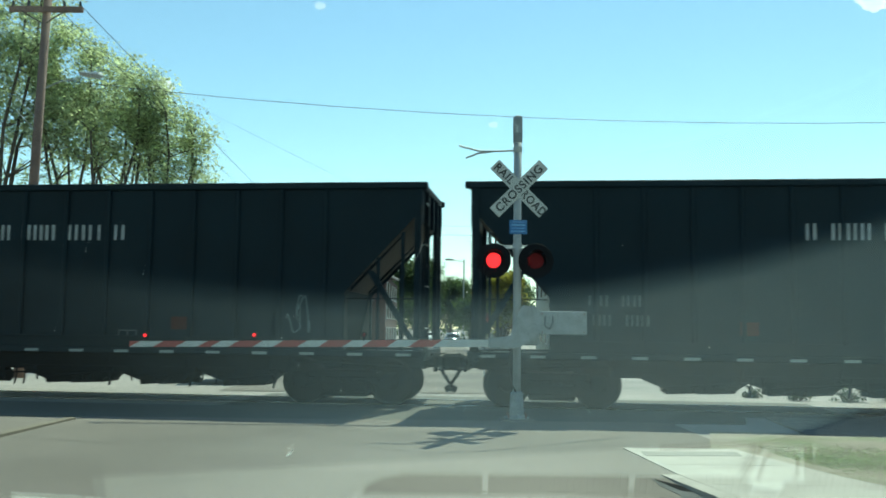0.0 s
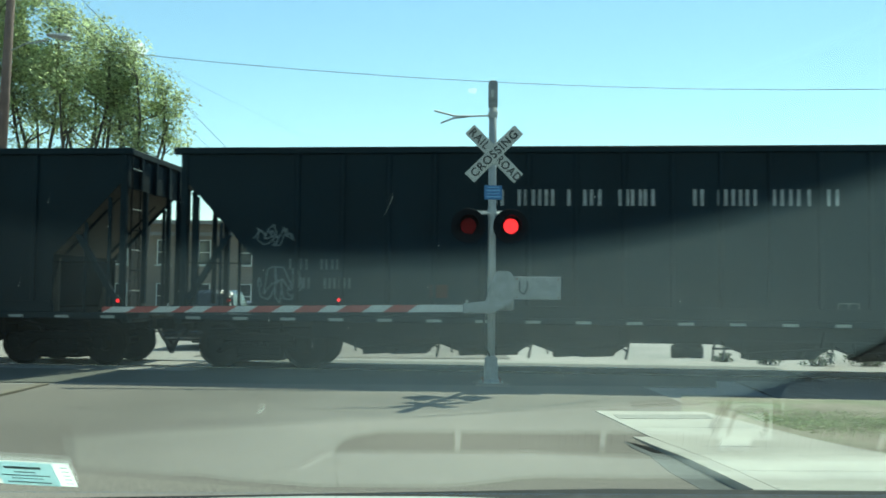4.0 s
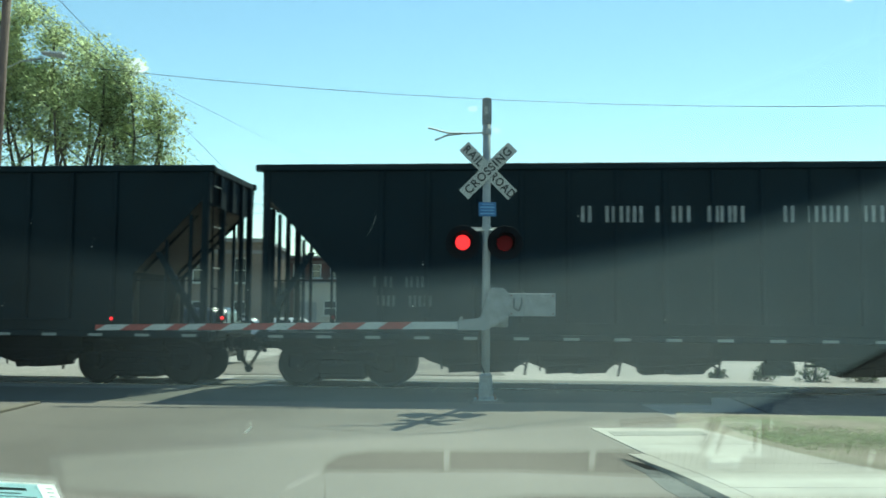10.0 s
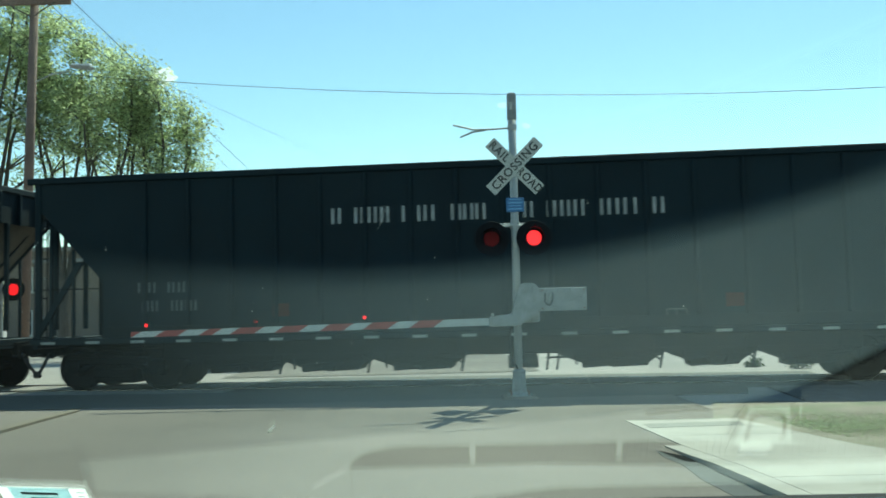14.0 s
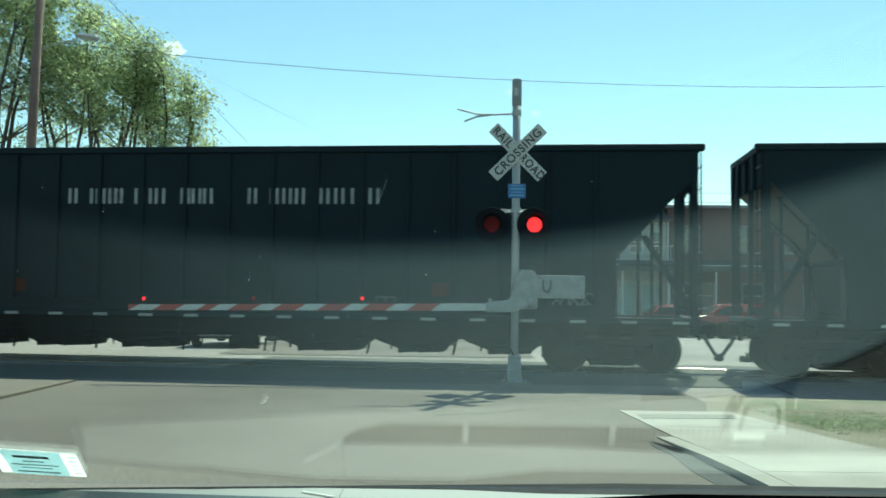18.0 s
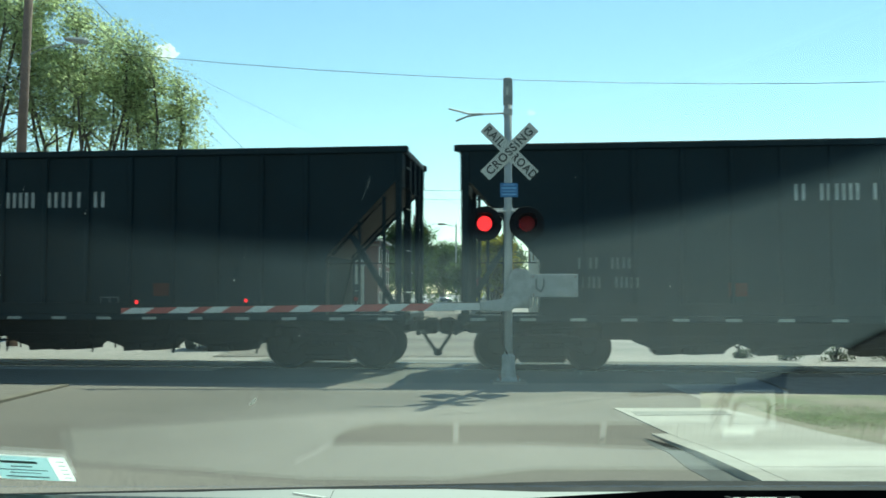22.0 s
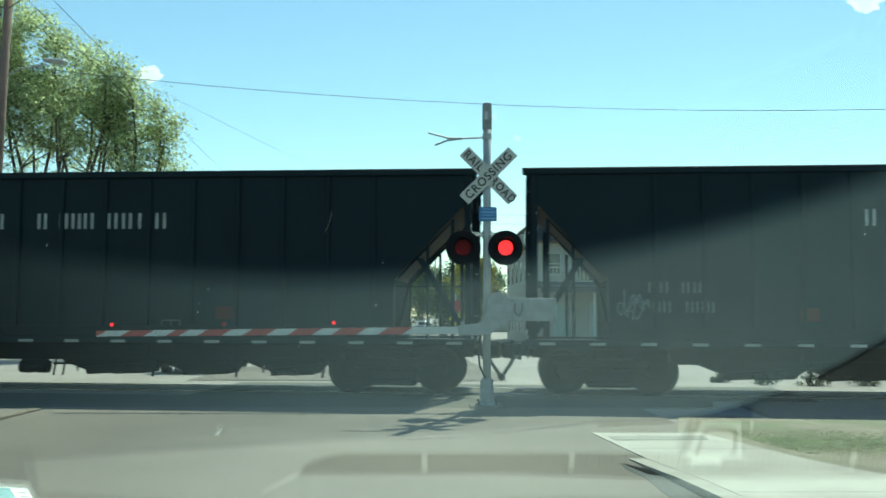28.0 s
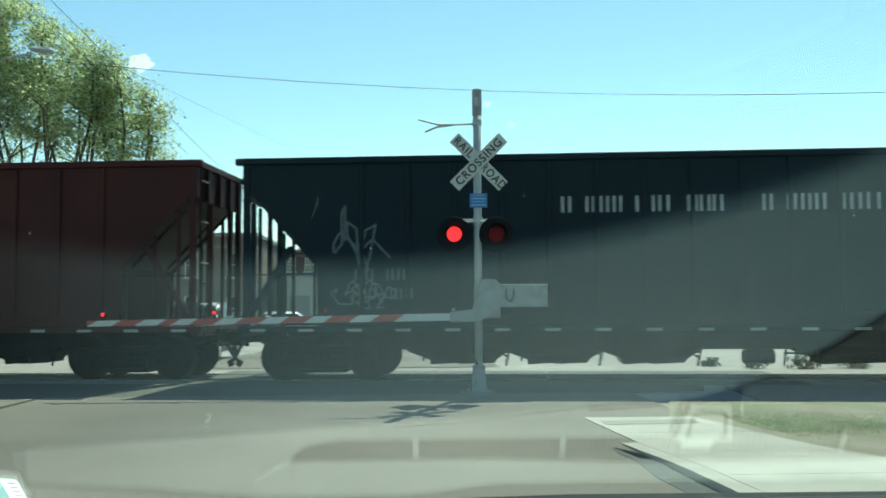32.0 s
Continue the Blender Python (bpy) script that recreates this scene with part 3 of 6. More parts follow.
            # Alternate rungs are painted pale to imitate sun glints.
            part("ladder_rung", bm, STRIP_AND_GLINT if k % 2 else CAR_UNDER, car)
        for z in (2.15,):
            bm = bmesh.new()
            rod(bm, (e * 8.15, -WIDE - 0.03, z), (e * 9.65, -WIDE - 0.03, z), 0.011, n=6)
            part("grab_rail", bm, CAR_UNDER, car)
        # coupler and hanging air hose
        bm = bmesh.new()
        box(bm, (e * (HALF + 0.1), 0, 0.86), (0.6, 0.3, 0.24), 0.03)
        box(bm, (e * (HALF + 0.36), 0.03, 0.86), (0.3, 0.42, 0.34), 0.06)
        box(bm, (e * (HALF + 0.02), 0, 0.9), (0.12, 0.7, 0.3), 0.02)
        part("coupler", bm, CAR_UNDER, car, "cast steel coupler")
        bm = bmesh.new()
        tube(bm, [(e * (HALF + 0.06), -1.3, 0.98), (e * (HALF + 0.08), -0.5, 0.98), (e * (HALF + 0.3), -0.2, 1.06)], 0.014)
        tube(bm, [(e * (HALF + 0.06), -1.3, 0.98), (e * (HALF + 0.1), -1.34, 0.8)], 0.014)
        part("uncoupling_lever", bm, CAR_UNDER, car)
        bm = bmesh.new()
        tube(bm, [(e * (HALF + 0.0), -0.5, 0.86), (e * (HALF + 0.16), -0.5, 0.72), (e * (HALF + 0.3), -0.46, 0.7), (e * (HALF + 0.44), -0.4, 0.78)], 0.014)
        box(bm, (e * (HALF + 0.12), -0.38, 0.72), (0.08, 0.08, 0.1), 0.01)
        part("chain_and_valve", bm, CAR_UNDER, car)
        bm = bmesh.new()
        pts = [(e * (HALF + 0.2), -0.32, 0.78), (e * (HALF + 0.3), -0.34, 0.6), (e * (HALF + 0.42), -0.3, 0.42), (e * (HALF + 0.5), -0.28, 0.31)]
        tube(bm, pts, 0.038)
        box(bm, pts[-1], (0.12, 0.09, 0.14), 0.02, Matrix.Rotation(0.5 * e, 4, "Y"))
        part("air_hose", bm, TYRE, car, "hanging black rubber air hose")
        bm = bmesh.new()
        box(bm, (e * (HALF - 0.05), -1.25, 0.78), (0.05, 0.5, 0.03))
        for y in (-1.48, -1.03):
            rod(bm, (e * (HALF - 0.05), y, 0.78), (e * (HALF - 0.05), y, 1.0), 0.015, n=6)
        part("step", bm, CAR_UNDER, car)
    bm = bmesh.new()
    box(bm, (0, 0, 0.86), (19.2, 0.34, 0.3), 0.02)
    part("centre_sill", bm, CAR_UNDER, car)
    for x, hw in ((-5.2, 0.64), (-3.33, 0.58), (-1.45, 0.58), (2.35, 0.62), (4.25, 0.45), (6.03, 0.43)):
        bm = bmesh.new()
        for y0, y1 in ((-1.4, -0.5),):
            slab(bm, [(x - hw - 0.55, y0, 0.72), (x + hw + 0.32, y0, 0.72), (x + hw + 0.3, y0, 0.63), (x + hw + 0.04, y0 + 0.05, 0.45), (x + hw, y0 + 0.1, 0.38),
                      (x - hw * 0.1, y0 + 0.1, 0.355), (x - hw * 0.15, y0 + 0.1, 0.375), (x - hw, y0 + 0.1, 0.345), (x - hw, y0 + 0.05, 0.44), (x - hw - 0.42, y0, 0.60)], (0, y1 - y0 - 0.15, 0))
        rnd = random.Random(round(x * 100) + 900)
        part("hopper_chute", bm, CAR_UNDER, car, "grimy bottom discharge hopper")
        bm = bmesh.new()
        rod(bm, (x + hw + 0.22, -1.46, 0.33), (x + hw + 0.3, -1.46, 0.7), 0.024, n=6)
        rod(bm, (x - hw, -1.5, 0.5), (x + hw + 0.25, -1.5, 0.6), 0.018, n=6)
        rod(bm, (x - hw - 0.12, -1.44, 0.42), (x - hw - 0.16, -1.44, 0.7), 0.02, n=6)
        part("gate_linkage", bm, CAR_UNDER, car)
        for _ in range(5):
            bm = bmesh.new()
            dx = rnd.uniform(-1.0, 1.0)
            z = 0.43 + max(abs(dx) - 0.5, 0) * 0.4 + rnd.uniform(-0.04, 0.04)
            box(bm, (x + dx * hw, -1.33, z), (rnd.uniform(0.05, 0.2), 0.12, rnd.uniform(0.05, 0.12)), 0.012, Matrix.Rotation(radians(rnd.uniform(-20, 20)), 4, "Y"))
            part("gate_lock", bm, CAR_UNDER, car)
        bm = bmesh.new()
        a, z = hw + 0.14, rnd.uniform(0.46, 0.54)
        tube(bm, [(x + a, -1.42, 0.9), (x + a - 0.05, -1.42, z + 0.12), (x + a + 0.12, -1.42, z)], 0.02)
        part("gate_handle", bm, CAR_UNDER, car)
    # Unseen plate added so sun does not pass through the open wagon.
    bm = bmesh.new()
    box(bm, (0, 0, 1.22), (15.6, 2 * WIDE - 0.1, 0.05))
    part("hopper_floor", bm, CAR_UNDER, car, "unseen grimy steel hopper floor that stops sun falling through")
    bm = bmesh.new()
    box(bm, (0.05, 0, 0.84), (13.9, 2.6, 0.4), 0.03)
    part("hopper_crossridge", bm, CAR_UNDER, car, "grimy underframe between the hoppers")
    bm = bmesh.new()
    rod(bm, (0.27, -1.2, 0.49), (0.50, -1.2, 0.49), 0.13, n=16)
    rod(bm, (0.62, -1.2, 0.49), (0.86, -1.2, 0.49), 0.13, n=16)
    rod(bm, (0.48, -1.2, 0.47), (0.65, -1.2, 0.47), 0.1, n=12)
    box(bm, (0.57, -1.2, 0.6), (0.5, 0.2, 0.12), 0.02)
    part("brake_cylinder", bm, CAR_UNDER, car)
    for x in (1.02, 1.22):
        bm = bmesh.new()
        rod(bm, (x, -1.3, 0.32), (x + 0.06, -1.3, 0.7), 0.022, n=6)
        rod(bm, (x, -1.3, 0.56), (x + 0.42, -1.3, 0.57), 0.02, n=6)
        part("brake_rod", bm, CAR_UNDER, car)
    bm = bmesh.new()
    tube(bm, [(-9.3, -1.2, 0.78), (-6.5, -1.25, 0.9), (6.5, -1.25, 0.9), (9.3, -1.2, 0.78)], 0.022)
    part("brake_pipe", bm, CAR_UNDER, car)
    bm = bmesh.new()
    box(bm, (0, 0, 0), (0.30, 0.006, 0.055))
    strip = None
    for i in range(20):
        m = pose(-9.3 + 0.98 * i, -WIDE - 0.064, 1.035)
        if strip is None:
            strip = part("reflective_strip", bm, STRIP_AND_GLINT, car, "pale reflective safety strip", m)
        else:
            again(strip, m)
    bm = bmesh.new()
    box(bm, (0, 0, 0), (0.34, 0.006, 0.26))
    pl = part("placard", bm, PLACARD, car, "faded orange placard plate", pose(-4.3, -WIDE - 0.034, 1.62))
    again(pl, pose(4.65, -WIDE - 0.034, 1.62))
    bm = bmesh.new()
    for x0, x1, z0, z1 in ((-0.2, 0.2, 0.12, 0.14), (-0.2, 0.2, -0.14, -0.12), (-0.2, -0.18, -0.12, 0.12), (0.18, 0.2, -0.12, 0.12), (-0.01, 0.01, -0.12, 0.12)):
        box(bm, ((x0 + x1) / 2, 0, (z0 + z1) / 2), (x1 - x0, 0.006, z1 - z0))
    part("routing_frame", bm, FADED, car, "small outlined stencil frame", pose(3.55, -WIDE - 0.034, 1.33))
    truck_parts(car, -8.05)
    truck_parts(car, 8.05)
    return car


def loops(seed, w, h, turns):
    """A run of uneven spray strokes, no letter in particular."""
    rnd = random.Random(seed)
    pts = []
    n = turns * 9
    f1, f2, p1 = rnd.uniform(0.8, 1.3), rnd.uniform(0.5, 0.9), rnd.uniform(0, 6)
    for i in range(n):
        a, k = i * 0.7, i / n
        pts.append((k * w * 0.8 + w * 0.16 * math.sin(a * f1 + p1) + rnd.uniform(-0.07, 0.07) * w, h * (0.5 + 0.3 * math.sin(a * 1.6) + 0.2 * math.sin(a * f2 + p1) + rnd.uniform(-0.12, 0.12))))
    return pts


def spray(car, seed, x, z, w, h, turns, r=0.015, label="pale looping spray-paint tag"):
    bm = bmesh.new()
    y = -WIDE - 0.045
    pts = [(x + a, y, z + b) for a, b in loops(seed, w, h, turns)]
    tube(bm, pts, r, n=5)
    bmesh.ops.scale(bm, vec=(1, 0.25, 1), space=Matrix.Translation((0, -y, 0)), verts=bm.verts[:])
    part("spray_tag", bm, TAG, car, label)


def build_train():
    first = build_wagon()
    cars = [first]
    for i in range(1, 8):
        cars.append(copy_thing(first, Matrix.Identity(4)))
    red = cars[7]
    red["label"] = "faded red-brown steel hopper wagon at the train's end"
    for o in red.children_recursive:
        if o.type == "MESH" and o.data.materials and o.data.materials[0] in (CAR_BLACK, END_GREY):
            o.data = o.data.copy()
            o.data.materials[0] = CAR_RED
    scale = 6.62 / 599
    for i, car in enumerate(cars[:7]):
        marking(car, WORD_BLOCKS, 3.49, 0.32, LETTER, "chalky white owner's marking", -3.2 - 0.03 - 697 * scale, scale)
        top = [(340, 14, 2), (360, 14, 1), (398, 13, 2), (418, 13, 1)]
        low = [(344, 13, 2), (362, 13, 2), (401, 13, 2), (419, 13, 2), (437, 13 if i % 2 else 5, 2 if i % 2 else 0)]
        marking(car, top, 2.14, 0.22, FADED, "worn wagon mark", -7.34 - 340 * scale, scale)
        marking(car, low, 1.76, 0.22, FADED, "worn wagon number", -7.30 - 340 * scale, scale)
    spray(cars[1], 5, -8.0, 2.5, 0.9, 0.42, 5)
    spray(cars[1], 6, -7.9, 1.35, 1.0, 0.75, 4)
    spray(cars[1], 7, 7.0, 1.4, 0.5, 0.9, 2)
    spray(cars[5], 8, -7.9, 1.55, 0.7, 0.5, 4)
    spray(cars[6], 9, -7.75, 2.1, 1.2, 1.35, 3, 0.024)
    spray(cars[6], 10, -7.6, 1.45, 1.3, 0.6, 5)
    spray(cars[4], 12, 7.0, 1.15, 0.8, 0.5, 4)
    return cars


TRAIN = build_train()


# ---- crossing signal ----
MAST = (1.27, 16.0)


def text_on(name, body, size, m, parent, material, squash=1.0, bold=0.0045):
    cu = bpy.data.curves.new(name, "FONT")
    cu.body, cu.size, cu.align_x, cu.align_y, cu.extrude = body, size, "CENTER", "CENTER", 0.0012
    cu.space_character, cu.offset = 1.16, bold
    ob = new(name, cu)
    me = bpy.data.meshes.new_from_object(ob)
    bpy.data.objects.remove(ob)
    me.materials.clear()
    me.materials.append(material)
    o = new(name, me)
    o.parent = parent
    o.matrix_basis = m @ Matrix.Diagonal((squash, 1, 1, 1))
    return tagged(o, "black sign lettering")


FLASHERS, ARM_LAMPS = [], []


def lamp_disc(name, parent, m, r, hot=True):
    """Disc added in the housing, whose turning imitates flashing: lit LED face, dark back."""
    bm = bmesh.new()
    rod(bm, (0, -0.012, 0), (0, -0.002, 0), r, n=28)
    d = part(name, bm, LENS_ON, parent, "lit red face of an added lamp disc", m)
    bm = bmesh.new()
    rod(bm, (0, 0.002, 0), (0, 0.012, 0), r, n=28)
    part(name + "_dark_face", bm, LENS_OFF, d, "unlit red lamp face")
    if hot:
        bm = bmesh.new()
        for ring, cnt in ((0.25, 5), (0.5, 10), (0.78, 15)):
            for i in range(cnt):
                a = 6.283 * i / cnt + ring
                rod(bm, (r * ring * math.cos(a), -0.016, r * ring * math.sin(a)), (r * ring * math.cos(a), -0.012, r * ring * math.sin(a)), r * 0.085, n=6)
        part(name + "_led", bm, LENS_HOT, d, "bright LED dots")
    return d


def build_signal():
    s = thing("crossing_signal", "grey railroad crossing mast with crossbuck, flashers and lowered gate", "crossing signal", pose(*MAST, 0))
    bm = bmesh.new()
    rod(bm, (0, 0, 0.3), (0, 0, 5.28), 0.070, n=20)
    part("mast", bm, ALU, s, "dull grey metal mast", smooth=True)
    bm = bmesh.new()
    lathe(bm, [(0.084, 4.86), (0.084, 5.28), (0.075, 5.33), (0.03, 5.35)], 18)
    part("mast_cap", bm, GATE_GREY, s, "dark grey junction cap")
    bm = bmesh.new()
    box(bm, (-0.02, -0.08, 5.1), (0.05, 0.01, 0.14), 0.003)
    part("cap_label", bm, SIGN_WHITE, s, "small white plate")
    bm = bmesh.new()
    lathe(bm, [(0.21, 0.03), (0.21, 0.06), (0.13, 0.10), (0.11, 0.42), (0.12, 0.46), (0.075, 0.5)], 18)
    part("mast_base", bm, GATE_GREY, s, "cast grey mast base")
    bm = bmesh.new()
    box(bm, (0, 0, 0.0), (0.62, 0.62, 0.07), 0.03)
    part("foundation", bm, ASPHALT, s, "low grey foundation block")
    for sx in (-1, 1):
        for sy in (-1, 1):
            bm = bmesh.new()
            rod(bm, (sx * 0.15, sy * 0.15, 0.05), (sx * 0.15, sy * 0.15, 0.13), 0.016, n=6)
            part("anchor_bolt", bm, RUST_RAIL, s)
    bm = bmesh.new()
    tube(bm, [(0, -0.02, 4.72), (-0.35, -0.02, 4.70), (-0.68, -0.02, 4.70), (-1.04, -0.02, 4.79)], 0.017)
    tube(bm, [(-0.45, -0.02, 4.69), (-0.7, -0.02, 4.66), (-0.92, -0.02, 4.57)], 0.017)
    lathe(bm, [(0.082, 4.68), (0.082, 4.78)], 14)
    part("wire_bracket", bm, ALU, s, "forked thin metal wire bracket")
    for turn, words in ((45, None), (-45, None)):
        bm = bmesh.new()
        box(bm, (0, 0, 0), (1.219, 0.012, 0.229), 0.002)
        m = pose(0.02, -0.075 - (0.014 if turn == 45 else 0), 4.03) @ Matrix.Rotation(radians(-turn), 4, "Y")
        blade = part("crossbuck_blade", bm, SIGN_WHITE, s, "weathered white crossbuck blade", m)
        lay = Matrix.Rotation(radians(90), 4, "X")
        if turn == 45:
            text_on("lettering", "CROSSING", 0.205, pose(0, -0.0085, -0.005) @ lay, blade, SIGN_BLACK, 0.98)
        else:
            text_on("lettering", "RAIL", 0.205, pose(-0.37, -0.0085, -0.005) @ lay, blade, SIGN_BLACK, 0.9)
            text_on("lettering", "ROAD", 0.205, pose(0.36, -0.0085, -0.005) @ lay, blade, SIGN_BLACK, 0.86)
    bm = bmesh.new()
    box(bm, (0.01, -0.07, 3.35), (0.31, 0.008, 0.25), 0.003)
    plate = part("notice_plate", bm, SIGN_BLUE, s, "small blue notice plate")
    for k, (w, h) in enumerate(((0.2, 0.018), (0.24, 0.03), (0.22, 0.018), (0.25, 0.026))):
        bm = bmesh.new()
        box(bm, (0.01, -0.076, 3.44 - 0.055 * k), (w, 0.004, h))
        part("writing_bar", bm, FADED_BLUE, plate)
    bm = bmesh.new()
    box(bm, (-0.05, 0, 3.02), (0.92, 0.05, 0.03), 0.008)
    tube(bm, [(-0.5, -0.02, 3.02), (-0.28, -0.05, 2.97), (0.0, -0.06, 2.99), (0.25, -0.05, 2.97), (0.42, -0.02, 3.03)], 0.022)
    lathe(bm, [(0.085, 2.93), (0.085, 3.06)], 14)
    part("crossarm", bm, ALU, s, "flasher crossarm")
    for x in (-0.42, 0.32):
        bm = bmesh.new()
        m = Matrix.Translation((x, -0.06, 2.76)) @ Matrix.Rotation(radians(90), 4, "X")
        lathe(bm, [(0.305, 0.0), (0.305, 0.02), (0.30, 0.025), (0.17, 0.03)], 36, m)
        f = part("flasher", bm, BLACK, s, "black round flasher background")
        bm = bmesh.new()
        n = 24
        for i in range(n // 2 + 4):
            a0, a1 = math.pi * (i - 2) / (n / 2), math.pi * (i - 1) / (n / 2)
            pts = [(x + 0.185 * math.cos(a), -0.08, 2.76 + 0.185 * math.sin(a)) for a in (a0, a1)]
            far = [(x + 0.18 * math.cos(a), -0.08 - 0.30 * max(0.15, math.sin(max(min(a, 2.6), 0.5))), 2.76 + 0.18 * math.sin(a)) for a in (a1, a0)]
            bm.faces.new([bm.verts.new(p) for p in pts + far])
        bmesh.ops.remove_doubles(bm, verts=bm.verts[:], dist=0.001)
        bmesh.ops.solidify(bm, geom=bm.faces[:], thickness=0.006)
        part("hood", bm, BLACK, f, "black visor hood")
        bm = bmesh.new()
        rod(bm, (x, 0.0, 2.76), (x, 0.16, 2.76), 0.17, 0.1, n=20)
        rod(bm, (x, 0.05, 2.9), (x, 0.02, 3.02), 0.025, n=8)
        part("lamp_housing", bm, BLACK, f)
        FLASHERS.append((lamp_disc("lamp", s, pose(x, -0.10, 2.76), 0.132), x, -0.10, 2.76))
    # gate machine, counterweight and arm
    bm = bmesh.new()
    slab(bm, [(-0.42, -0.24, 1.24), (0.0, -0.24, 1.24), (0.36, -0.24, 1.45), (0.42, -0.24, 1.8), (0.3, -0.24, 1.97), (0.08, -0.24, 1.98), (-0.02, -0.24, 1.8), (-0.12, -0.24, 1.45), (-0.42, -0.24, 1.42)], (0, 0.14, 0))
    bmesh.ops.bevel(bm, geom=bm.edges[:], offset=0.02, segments=2, affect="EDGES")
    part("gate_machine", bm, GATE_GREY, s, "grey cast gate machine housing")
    bm = bmesh.new()
    box(bm, (0.17, 0.16, 1.6), (0.45, 0.36, 0.62), 0.03)
    part("motor_case", bm, GATE_GREY, s)
    bm = bmesh.new()
    box(bm, (0.78, -0.17, 1.685), (0.82, 0.05, 0.40), 0.01)
    cw = part("counterweight", bm, GATE_GREY, s, "pale grey counterweight plate")
    bm = bmesh.new()
    tube(bm, [(0.47, -0.2, 1.8), (0.47, -0.2, 1.63), (0.55, -0.2, 1.58), (0.6, -0.2, 1.68), (0.6, -0.2, 1.8)], 0.018)
    part("painted_mark", bm, FADED, cw, "worn dark painted mark")
    for x in (0.42, 1.14):
        for z in (1.53, 1.84):
            bm = bmesh.new()
            rod(bm, (x, -0.19, z), (x, -0.205, z), 0.015, n=6)
            part("bolt", bm, RUST_RAIL, cw)
    arm = part("gate_arm", bmesh.new(), ARM_WHITE, s, "lowered red and white striped gate arm", pose(-0.42, -0.2, 1.325, 0, -0.75, 0))
    bm = bmesh.new()
    edges = [0.0, 0.96, 1.375, 1.74, 2.175, 2.505, 2.92, 3.28, 3.69, 4.04, 4.455, 4.76, 4.99, 5.36, 5.75, 6.15, 6.24]
    tot, lean = 6.3, 0.09
    for i in range(len(edges) - 1):
        a, b = -edges[i], -edges[i + 1]
        h = 0.125 - 0.03 * edges[i] / tot
        bm = bmesh.new()
        la, lb = (0 if i == 0 else lean), (lean if i < len(edges) - 2 else 0)
        slab(bm, [(a - la, -0.02, -h / 2), (b - lb, -0.02, -h / 2), (b + lb, -0.02, h / 2), (a + la, -0.02, h / 2)], (0, 0.04, 0))
        part("arm_stripe", bm, ARM_RED if i % 2 else ARM_WHITE, arm)
    bm = bmesh.new()
    box(bm, (0.02, 0, 0), (0.22, 0.09, 0.18), 0.02)
    rod(bm, (-0.02, -0.05, 0.12), (-0.02, 0.05, 0.12), 0.03, n=8)
    part("arm_clamp", bm, GATE_GREY, arm)
    bm = bmesh.new()
    tube(bm, [(-0.06, 0.01, 0.075), (-2.2, 0.01, 0.06), (-4.0, 0.01, 0.055), (-5.97, 0.01, 0.05)], 0.006, n=5)
    part("arm_cable", bm, BLACK, arm)
    for k, x in enumerate((-5.97, -4.10, -2.22)):
        bm = bmesh.new()
        rod(bm, (x, -0.01, 0.05), (x, -0.01, 0.115), 0.02, n=8)
        rod(bm, (x, -0.018, 0.15), (x, 0.04, 0.15), 0.05, n=16)
        part("arm_lamp_housing", bm, BLACK, arm)
        d = lamp_disc("arm_lamp", arm, pose(x, -0.032, 0.15), 0.031, hot=False)
        ARM_LAMPS.append((d, x, -0.032, 0.15))
    bm = bmesh.new()
    tube(bm, [(-0.1, -0.12, 1.3), (-0.16, -0.13, 1.0), (-0.13, -0.12, 0.7), (-0.03, -0.1, 0.5)], 0.018)
    part("conduit", bm, BLACK, s, "drooping black cable conduit")
    return s


build_signal()


# ---- vehicle that holds the camera ----
GLASS_Y, GLASS_Z, GLASS_A = 0.936, 1.3815, radians(30)     # a point on the windshield and its slope
DASH_Z = 1.357


